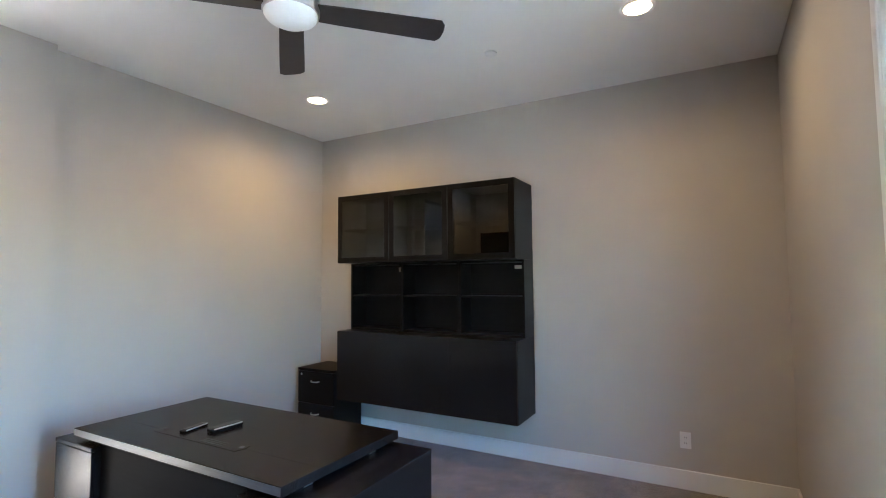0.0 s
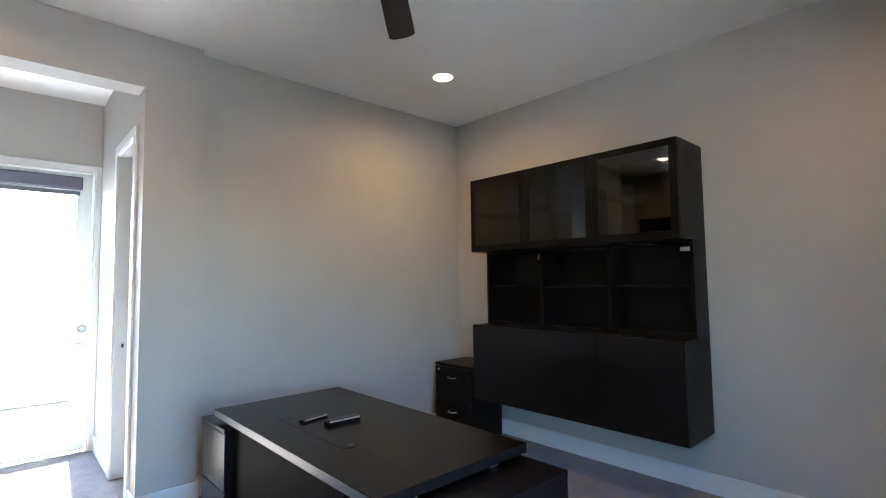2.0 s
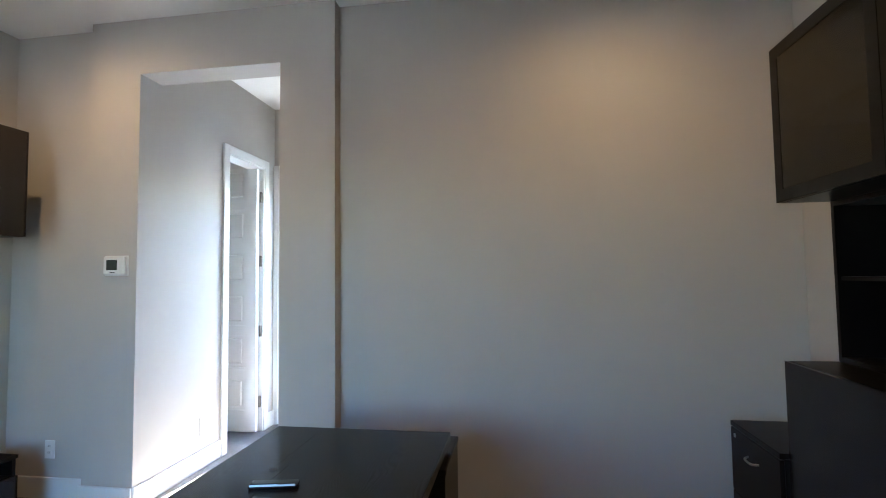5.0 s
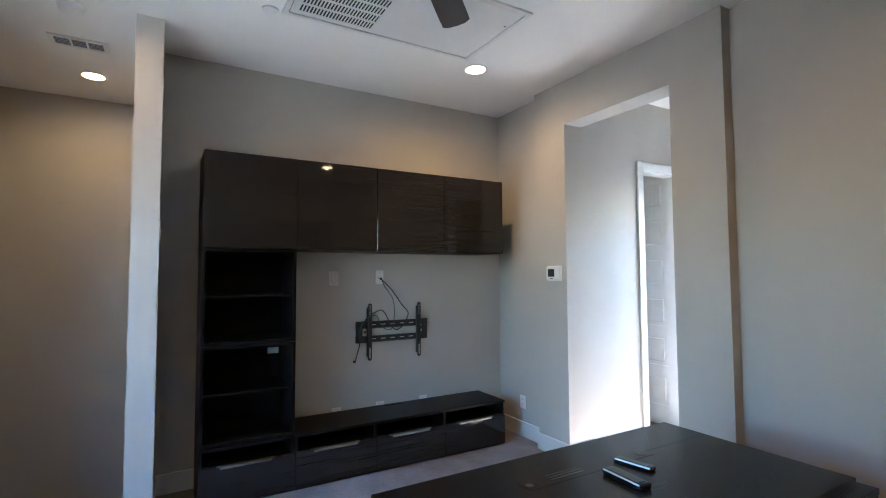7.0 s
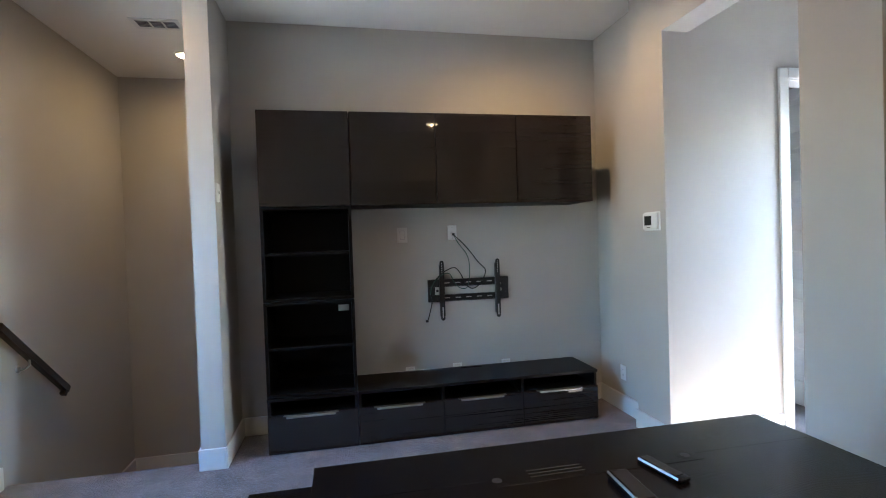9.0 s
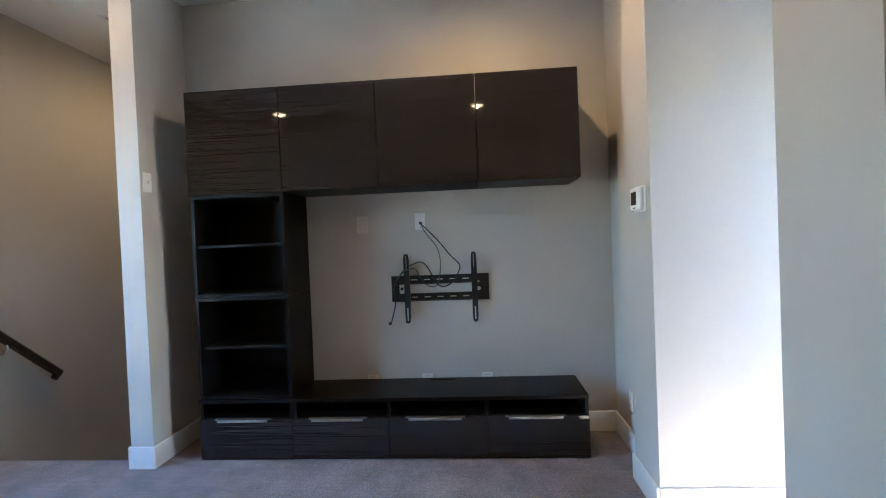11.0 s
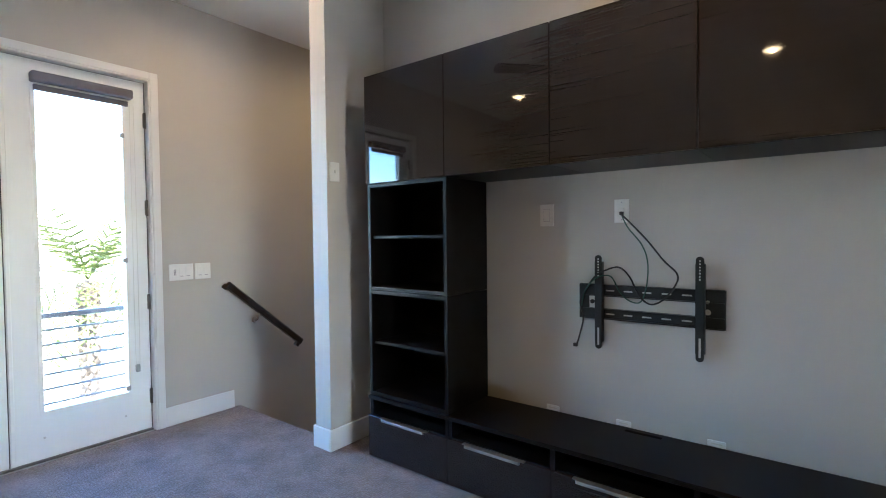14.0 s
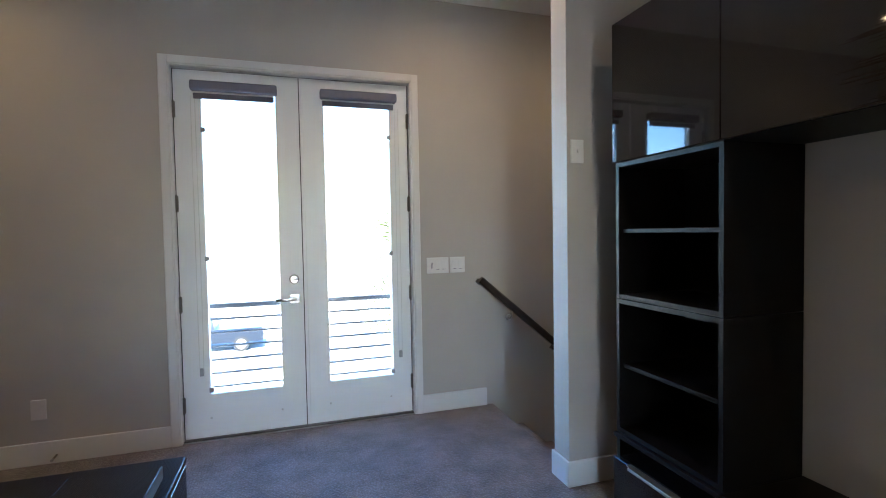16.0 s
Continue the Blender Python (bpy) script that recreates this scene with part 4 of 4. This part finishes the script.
# cable tray let into the top
ct = part("cable_tray", one(2.412, 2.50, 0.93, 1.60, DZ, DZ + 0.0012, bev=0.0006, seg=1), M_DESK, dk)
for y in (0.955, 1.565):
    bm = lathe(bmesh.new(), (2.458, y, DZ + 0.002), [(0.036, -0.0015), (0.036, -0.0006), (0.030, -0.0003), (0.004, -0.0003)], 24)
    g = part("grommet", bm, M_DESK, ct, smooth=True)
    part("grommet_hole", cyl(bmesh.new(), (2.465, y - 0.005, DZ + 0.0012), (2.465, y - 0.005, DZ + 0.0022), 0.015, n=16), M_DARK, g)
for k in range(3):
    part("slot", one(2.43 + k * 0.018, 2.436 + k * 0.018, 1.05, 1.22, DZ + 0.0012, DZ + 0.0018), M_DARK, ct)


def handset(name, label, a, b, w, h):
    a, b = Vector(a), Vector(b)
    L = (b - a).length
    t = thing(name, (a + b) / 2, label, "handset")
    bm = one(-L / 2, L / 2, -w / 2, w / 2, 0.001, h, bev=0.006, seg=3)
    ang = math.atan2(b.y - a.y, b.x - a.x)
    rot = Matrix.Translation((a + b) / 2) @ Matrix.Rotation(ang, 4, "Z")
    bm.transform(rot)
    part("body", bm, M_PHONE, t, smooth=True)
    bm = one(-L / 2 + 0.006, L / 2 - 0.006, -0.003, 0.003, -0.0012, 0.0012)
    bm.transform(Matrix.Translation((0, -w / 2 + 0.0015, h - 0.0025)) @ Matrix.Rotation(radians(62), 4, "X"))
    bm.transform(rot)
    part("chrome_rim", bm, M_ALU, t, "bright metal rim")
    bm = one(-L / 2 + 0.012, L / 2 - 0.02, -w / 2 + 0.008, w / 2 - 0.008, h, h + 0.0012)
    bm.transform(rot)
    part("face", bm, M_PHONE, t)


handset("phone_handset", "black cordless handset with a chrome rim lying on the desk", (2.53, 1.285, DZ), (2.71, 1.275, DZ), 0.06, 0.024)
handset("remote_control", "slim black remote control lying on the desk", (2.46, 1.415, DZ), (2.615, 1.445, DZ), 0.045, 0.016)

# ---- ceiling things ----


def downlight(x, y, power=1.25):
    t = thing("downlight", (x, y, H), "round recessed downlight with a white trim, switched on", "downlight", "recessed downlights")
    bm = bmesh.new()
    n = 32
    prof = [(0.073, -0.001), (0.095, -0.001), (0.095, -0.004), (0.088, -0.008), (0.074, -0.006)]
    rings = [[bm.verts.new((x + r * math.cos(2 * math.pi * i / n), y + r * math.sin(2 * math.pi * i / n), H + z)) for i in range(n)] for r, z in prof]
    for a, b in zip(rings, rings[1:] + rings[:1]):
        for i in range(n):
            bm.faces.new((a[i], a[(i + 1) % n], b[(i + 1) % n], b[i]))
    part("trim_ring", bm, M_CEIL, t, smooth=True)
    part("lens", cyl(bmesh.new(), (x, y, H - 0.003), (x, y, H - 0.001), 0.0735, n=32), M_GLOW, t, "glowing warm lens")
    lamp = bpy.data.lights.new("downlight_lamp", "SPOT")
    lamp.energy, lamp.color, lamp.spot_size, lamp.spot_blend, lamp.shadow_soft_size = power * CAN_POWER, (1.0, 0.62, 0.30), radians(168), 0.85, 0.012
    lo = new("downlight_lamp", lamp)
    lo.location = (0, 0, -0.017)
    lo.parent = t
    return t


for x, y, power in ((3.862, 1.828, 1.1), (0.850, 1.828, 1.25), (3.715, -0.748, 0.6), (0.840, -0.715, 0.55), (-0.728, -0.72, 0.5)):
    downlight(x, y, power)


def ceiling_disc(name, label, category, x, y, prof, material):
    return solid(name, lathe(bmesh.new(), (x, y, H), prof, 32), material, label, category, smooth=True, origin=(x, y, H))


ceiling_disc("smoke_detector", "white round smoke detector on the ceiling", "smoke detector", 0.417, -0.709, [(0.045, -0.038), (0.058, -0.034), (0.066, -0.012), (0.07, -0.006), (0.07, 0.0)], M_PLASTIC)
ceiling_disc("sprinkler_cover", "white round sprinkler cover plate on the ceiling", "sprinkler cover", 3.81, 0.198, [(0.036, -0.012), (0.042, -0.010), (0.042, 0.0)], M_PLASTIC)
ceiling_disc("sprinkler_cover", "white round sprinkler cover plate beside the access panel", "sprinkler cover", 0.952, 0.30, [(0.040, -0.012), (0.047, -0.010), (0.047, 0.0)], M_PLASTIC)

ap = thing("ceiling_access_panel", (1.32, 1.02, H), "white ceiling access panel with a louvred return grille", "access panel")
X0, X1, Y0, Y1 = 0.962, 1.690, 0.365, 1.680
bm = border(bmesh.new(), "xy", H - 0.012, H, (X0, X1, Y0, Y1), (X0 + 0.03, X1 - 0.03, Y0 + 0.03, Y1 - 0.03))
part("frame", bm, M_TRIM, ap)
part("leaf", one(X0 + 0.036, X1 - 0.036, Y0 + 0.036, Y1 - 0.036, H - 0.009, H - 0.001), M_TRIM, ap)
part("shadow_gap", one(X0 + 0.028, X1 - 0.028, Y0 + 0.028, Y1 - 0.028, H - 0.004, H - 0.0025), M_DARK, ap)
part("latch", cyl(bmesh.new(), (X1 - 0.2, Y1 - 0.06, H - 0.0105), (X1 - 0.2, Y1 - 0.06, H - 0.008), 0.006, n=10), M_DARK, ap)
gx0, gx1, gy0, gy1 = 1.045, 1.600, 0.43, 0.90
gr = part("grille", one(gx0, gx1, gy0, gy1, H - 0.0125, H - 0.010), M_DARK, ap, "dark slotted grille")
bm = bmesh.new()
nb = 6
for i in range(nb + 1):
    x = gx0 + (gx1 - gx0) * i / nb
    box(bm, x - 0.008, x + 0.008, gy0 - 0.008, gy1 + 0.008, H - 0.017, H - 0.0105)
for y in (gy0, gy1):
    box(bm, gx0, gx1, y - 0.008, y + 0.008, H - 0.0168, H - 0.0106)
part("grille_frame", bm, M_TRIM, gr)
for i in range(24):
    y = gy0 + (gy1 - gy0) * (i + 0.5) / 24
    bm = one(gx0 + 0.004, gx1 - 0.004, y - 0.0045, y + 0.0035, H - 0.0155, H - 0.0127)
    part("louvre", bm, M_TRIM, gr)

vt = thing("ceiling_vent", (-0.115, -0.725, H), "white ceiling air vent above the stairs", "vent")
bm = bmesh.new()
vx0, vx1, vy0, vy1 = -0.20, -0.03, -0.90, -0.57
border(bm, "xy", H - 0.008, H, (vx0, vx1, vy0, vy1), (vx0 + 0.03, vx1 - 0.03, vy0 + 0.03, vy1 - 0.03))
part("frame", bm, M_TRIM, vt)
part("duct", one(vx0 + 0.03, vx1 - 0.03, vy0 + 0.03, vy1 - 0.03, H - 0.003, H - 0.0015), M_CLIP, vt)
for k in range(1, 3):
    y = vy0 + 0.03 + (vy1 - vy0 - 0.06) * k / 3
    part("divider", one(vx0 + 0.03, vx1 - 0.03, y - 0.006, y + 0.006, H - 0.008, H - 0.003), M_TRIM, vt)
for k in range(5):
    x = vx0 + 0.04 + k * 0.0225
    part("slat", one(x - 0.002, x + 0.006, vy0 + 0.03, vy1 - 0.03, H - 0.0065, H - 0.0035), M_SHADE, vt)

# ---- ceiling fan ----
FCX, FCY, FZL = 2.362, 0.545, 2.70
fan = thing("ceiling_fan", (FCX, FCY, H), "four-blade ceiling fan, dark blades and opal light, at rest", "ceiling fan")
part("canopy", lathe(bmesh.new(), (FCX, FCY, 0), [(0.02, H - 0.06), (0.055, H - 0.055), (0.07, H - 0.01), (0.07, H)]), M_NICKEL, fan, smooth=True)
part("downrod", cyl(bmesh.new(), (FCX, FCY, FZL + 0.17), (FCX, FCY, H - 0.05), 0.013), M_NICKEL, fan, smooth=True)
part("motor_housing", lathe(bmesh.new(), (FCX, FCY, FZL), [(0.124, 0.008), (0.126, 0.02), (0.126, 0.115), (0.118, 0.135), (0.06, 0.165), (0.03, 0.18)], 40), M_NICKEL, fan, "brushed nickel drum", smooth=True)
part("light_bowl", lathe(bmesh.new(), (FCX, FCY, FZL), [(0.004, -0.040), (0.04, -0.038), (0.08, -0.028), (0.108, -0.012), (0.119, 0.004), (0.119, 0.01)], 40), M_OPAL, fan, "opal glass bowl, unlit", smooth=True)
for k in range(4):
    ang = radians(46 + 90 * k)
    bm = bmesh.new()
    prof = [(0.10, 0.052), (0.20, 0.058), (0.40, 0.064), (0.60, 0.069), (0.69, 0.070), (0.71, 0.045), (0.715, 0.0)]
    for zz in (0.0, 0.008):
        vs = [bm.verts.new((r, w, zz)) for r, w in prof] + [bm.verts.new((r, -w, zz)) for r, w in prof[-2::-1]]
        bm.faces.new(vs)
    bm.verts.ensure_lookup_table()
    nv = len(bm.verts) // 2
    for i in range(nv):
        bm.faces.new((bm.verts[i], bm.verts[(i + 1) % nv], bm.verts[nv + (i + 1) % nv], bm.verts[nv + i]))
    bm.transform(Matrix.Translation((FCX, FCY, FZL + 0.03)) @ Matrix.Rotation(ang, 4, "Z") @ Matrix.Rotation(radians(-11), 4, "X"))
    part("blade", bm, M_FAN, fan)

# ---- outdoors ----


def railing(name, x0, x1, y, ztop, n):
    t = thing(name, ((x0 + x1) / 2, y, ztop - 1.0), "dark grey metal balcony railing with horizontal bars", "railing", "balcony railings")
    part("top_rail", one(x0, x1, y - 0.02, y + 0.02, ztop - 0.035, ztop, bev=0.004), M_BARS, t)
    for k in range(n):
        z = ztop - 0.035 - 0.097 * (k + 0.78)
        part("bar", cyl(bmesh.new(), (x0, y, z), (x1, y, z), 0.0085, n=8), M_BARS, t)
    for x in (x0 + 0.02, x1 - 0.02):
        part("post", one(x - 0.02, x + 0.02, y - 0.0195, y + 0.0195, ztop - 1.05, ztop - 0.036), M_BARS, t)
    return t


railing("balcony_railing", 0.55, 3.05, YS - 0.30, 0.868, 8)
railing("balcony_railing", 0.60, 2.40, YH + 0.75, 0.86, 8)
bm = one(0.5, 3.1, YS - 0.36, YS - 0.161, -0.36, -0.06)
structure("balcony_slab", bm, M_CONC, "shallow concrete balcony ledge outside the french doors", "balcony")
# North slab whitened as an added reflector for the hall and ceiling.
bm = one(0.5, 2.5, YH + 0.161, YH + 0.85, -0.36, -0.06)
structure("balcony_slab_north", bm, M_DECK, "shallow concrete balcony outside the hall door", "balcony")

G = -4.4
bm = one(-400, 400, -400, 400, G - 0.5, G)
structure("ground", bm, M_GRAVEL, "pale desert gravel ground", "ground")
structure("road", one(-200, 200, -28, -19, G - 0.1, G + 0.03), M_ASPH, "grey asphalt street in the sun", "road")
structure("pavement", one(-200, 200, -18.99, -16.5, G - 0.1, G + 0.15), M_CONC, "pale concrete pavement with a kerb", "pavement")
structure("driveway", one(-30, 30, -16.49, YS - 0.4, G - 0.1, G + 0.05), M_CONC, "pale concrete forecourt below the windows", "driveway")


def palm(x, y, zc, seed, size=1.0):
    rng = random.Random(seed)
    t = thing("palm_tree", (x, y, G), "sunlit fan palm with a shaggy trunk and green-yellow fronds", "palm tree", "street palms")
    bm = bmesh.new()
    prof = []
    n = 26
    for i in range(n + 1):
        f = i / n
        prof.append((0.17 + 0.05 * f + (0.035 if i % 2 else 0.0), (zc - G) * f))
    lathe(bm, (x, y, G), prof, 14)
    for v in bm.verts:
        v.co.x += rng.uniform(-0.02, 0.02)
        v.co.y += rng.uniform(-0.02, 0.02)
    part("trunk", bm, M_BARK, t)
    # shaggy leaf bases
    bm = bmesh.new()
    for i in range(140):
        a, f = rng.uniform(0, 2 * math.pi), rng.uniform(0.5, 0.98)
        z = G + (zc - G) * f
        o = Vector((math.cos(a), math.sin(a), 0))
        b = Vector((x, y, z)) + o * 0.2
        tip = b + o * rng.uniform(0.1, 0.2) + Vector((0, 0, rng.uniform(0.05, 0.22)))
        side = Vector((-o.y, o.x, 0)) * 0.04
        vs = [bm.verts.new(b - side), bm.verts.new(b + side), bm.verts.new(tip)]
        bm.faces.new(vs)
    part("leaf_bases", bm, M_BARK, t)
    bm = bmesh.new()
    for i in range(48):
        a = rng.uniform(0, 2 * math.pi)
        el = rng.uniform(-0.5, 1.25)
        L = size * rng.uniform(1.15, 1.75)
        o = Vector((math.cos(a) * math.cos(el), math.sin(a) * math.cos(el), math.sin(el)))
        side = Vector((-math.sin(a), math.cos(a), 0))
        pts = []
        p, d = Vector((x, y, zc)), o.copy()
        for k in range(11):
            pts.append(p.copy())
            p = p + d * L / 10
            d = (d + Vector((0, 0, -0.10))).normalized()
        for k in range(2, 11):
            w = L * 0.34 * math.sin(math.pi * (k - 0.8) / 10.5)
            dd = (pts[k] - pts[k - 1]).normalized()
            for sgn in (-1, 1):
                tip = pts[k] + side * sgn * w + dd * w * 0.7 + Vector((0, 0, -0.25 * w + rng.uniform(-0.04, 0.04)))
                m = pts[k] * 0.5 + tip * 0.5
                q = [bm.verts.new(pts[k] - dd * 0.03), bm.verts.new(m - dd * 0.03), bm.verts.new(tip), bm.verts.new(m + dd * 0.03), bm.verts.new(pts[k] + dd * 0.03)]
                bm.faces.new(q)
        for k in range(10):
            r = side * 0.014
            bm.faces.new([bm.verts.new(pts[k] - r), bm.verts.new(pts[k] + r), bm.verts.new(pts[k + 1] + r), bm.verts.new(pts[k + 1] - r)])
    part("crown", bm, M_LEAF, t, "arching feather fronds")
    return t


palm(-1.60, -12.0, 0.35, 3, 1.6)
palm(-4.6, -15.0, 0.8, 11, 1.15)


def parked_car(x, y):
    """A dark blue pickup that stands along the street."""
    t = thing("parked_car", (x, y, G + 0.03), "dark blue pickup truck parked along the sunny street", "pickup truck")
    g = G + 0.03
    bm = bmesh.new()
    prof = [(-2.75, 0.45), (2.7, 0.45), (2.78, 0.75), (2.7, 1.0), (1.35, 1.12), (0.75, 1.12), (0.70, 1.10), (-0.35, 1.10), (-0.35, 1.12), (-2.72, 1.12), (-2.8, 0.8)]
    for sy in (-0.92, 0.92):
        vs = [bm.verts.new((x + a, y + sy, g + b)) for a, b in prof]
        bm.faces.new(vs)
    bm.verts.ensure_lookup_table()
    n = len(prof)
    for i in range(n):
        bm.faces.new((bm.verts[i], bm.verts[(i + 1) % n], bm.verts[n + (i + 1) % n], bm.verts[n + i]))
    part("body", bm, M_CAR, t)
    bm = bmesh.new()
    prof = [(-0.55, 1.10), (1.35, 1.10), (0.72, 1.72), (-0.42, 1.74)]
    low, up = 0.88, 0.72
    a = [bm.verts.new((x + px, y - (low if pz < 1.3 else up), g + pz)) for px, pz in prof]
    b = [bm.verts.new((x + px, y + (low if pz < 1.3 else up), g + pz)) for px, pz in prof]
    bm.faces.new(a)
    bm.faces.new(b)
    for i in range(4):
        bm.faces.new((a[i], a[(i + 1) % 4], b[(i + 1) % 4], b[i]))
    part("cab", bm, M_CAR, t)
    for sy in (-1, 1):
        for x0, x1 in ((-0.40, 0.12), (0.20, 0.85)):
            bm = bmesh.new()
            vs = [(x0, 1.17), (x1, 1.17), (min(x1, 0.62 if x1 > 0.5 else x1), 1.62), (x0, 1.62)]
            quad = [bm.verts.new((x + px, y + sy * (0.882 - (pz - 1.1) / 0.62 * 0.155), g + pz)) for px, pz in vs]
            bm.faces.new(quad)
            part("side_window", bm, M_LCD, t)
        for wx in (-1.75, 1.75):
            w = part("wheel", cyl(bmesh.new(), (x + wx, y + sy * 0.72, g + 0.36), (x + wx, y + sy * 0.95, g + 0.36), 0.36, n=28), M_TYRE, t, smooth=True)
            part("rim", cyl(bmesh.new(), (x + wx, y + sy * 0.945, g + 0.36), (x + wx, y + sy * 0.955, g + 0.36), 0.24, 0.22, 24), M_HINGE, w, "alloy rim", smooth=True)
            bm = cyl(bmesh.new(), (x + wx, y + sy * 0.95, g + 0.36), (x + wx, y + sy * 0.975, g + 0.36), 0.055, 0.045, 16)
            for k in range(6):
                ca, sa = math.cos(k * math.pi / 3), math.sin(k * math.pi / 3)
                cyl(bm, (x + wx + ca * 0.04, y + sy * 0.962, g + 0.36 + sa * 0.04), (x + wx + ca * 0.225, y + sy * 0.958, g + 0.36 + sa * 0.225), 0.028, 0.02, 8)
            for k in range(24):
                c0, c1 = k * math.pi / 12, (k + 1) * math.pi / 12
                cyl(bm, (x + wx + math.cos(c0) * 0.225, y + sy * 0.955, g + 0.36 + math.sin(c0) * 0.225), (x + wx + math.cos(c1) * 0.225, y + sy * 0.955, g + 0.36 + math.sin(c1) * 0.225), 0.014, n=6)
            part("spokes", bm, M_ALU, w, "bright alloy spokes", smooth=True)
    for sy in (-0.7, 0.7):
        part("headlight", one(x + 2.66, x + 2.765, y + sy - 0.16, y + sy + 0.16, g + 0.72, g + 0.90, bev=0.02), M_OPAL, t)
        part("tail_light", one(x - 2.79, x - 2.70, y + sy * 1.2 - 0.07, y + sy * 1.2 + 0.07, g + 0.72, g + 1.02, bev=0.02), M_ROOF, t)
    return t


parked_car(6.05, -24.6)


def garage_house(x0, x1, y, ztop):
    t = thing("garage_building", ((x0 + x1) / 2, y + 3, G), "pale stucco garage building across the alley", "garage building")
    part("wall", one(x0, x1, y, y + 6, G, ztop - 0.25), M_STUCCO, t)
    part("roof", one(x0 - 0.25, x1 + 0.25, y - 0.35, y + 6.25, ztop - 0.25, ztop, bev=0.02), M_CONC, t)
    part("fascia", one(x0 - 0.252, x1 + 0.252, y - 0.38, y - 0.35, ztop - 0.25, ztop - 0.03), M_LCD, t)
    part("gutter", one(x0 - 0.2, x1 + 0.2, y - 0.10, y - 0.001, ztop - 0.42, ztop - 0.34, bev=0.02), M_BARS, t)
    for cx in (x0 + 3.4, x0 + 9.4):
        d = part("garage_door", one(cx - 2.4, cx + 2.4, y - 0.02, y + 0.02, G, ztop - 0.55, bev=0.005), M_TRIM, t)
        for k in range(1, 4):
            z = G + (ztop - 0.55 - G) * k / 4
            part("panel_joint", one(cx - 2.38, cx + 2.38, y - 0.024, y - 0.02, z - 0.01, z + 0.01), M_PLATE, d)
        for k in range(7):
            wx = cx - 2.0 + 0.667 * k
            part("door_window", one(wx - 0.15, wx + 0.15, y - 0.028, y - 0.02, ztop - 0.80, ztop - 0.63), M_LCD, d)
    return t


garage_house(-4.5, 8.3, 12.6, -0.75)
structure("alley", one(-30, 30, YH + 0.9, 12.55, G - 0.1, G + 0.04), M_CONC, "pale concrete alley behind the house", "road")
structure("outer_wall_south", one(XEND - 0.12, XE + 0.12, YS - 0.158, YS - 0.06, G, -0.37), M_STUCCO, "pale stucco storey below the french doors", "wall")
structure("outer_wall_north", one(XEND - 0.12, XE + 0.12, YH + 0.06, YH + 0.158, G, -0.37), M_STUCCO, "pale stucco storey below the balcony door", "wall")
structure("wall_closet_south", one(-0.18, HX0 - 0.12, YN + 0.155, YN + 0.2, -0.25, H), M_CLOSET, "dim plain closet side wall", "wall")
#END
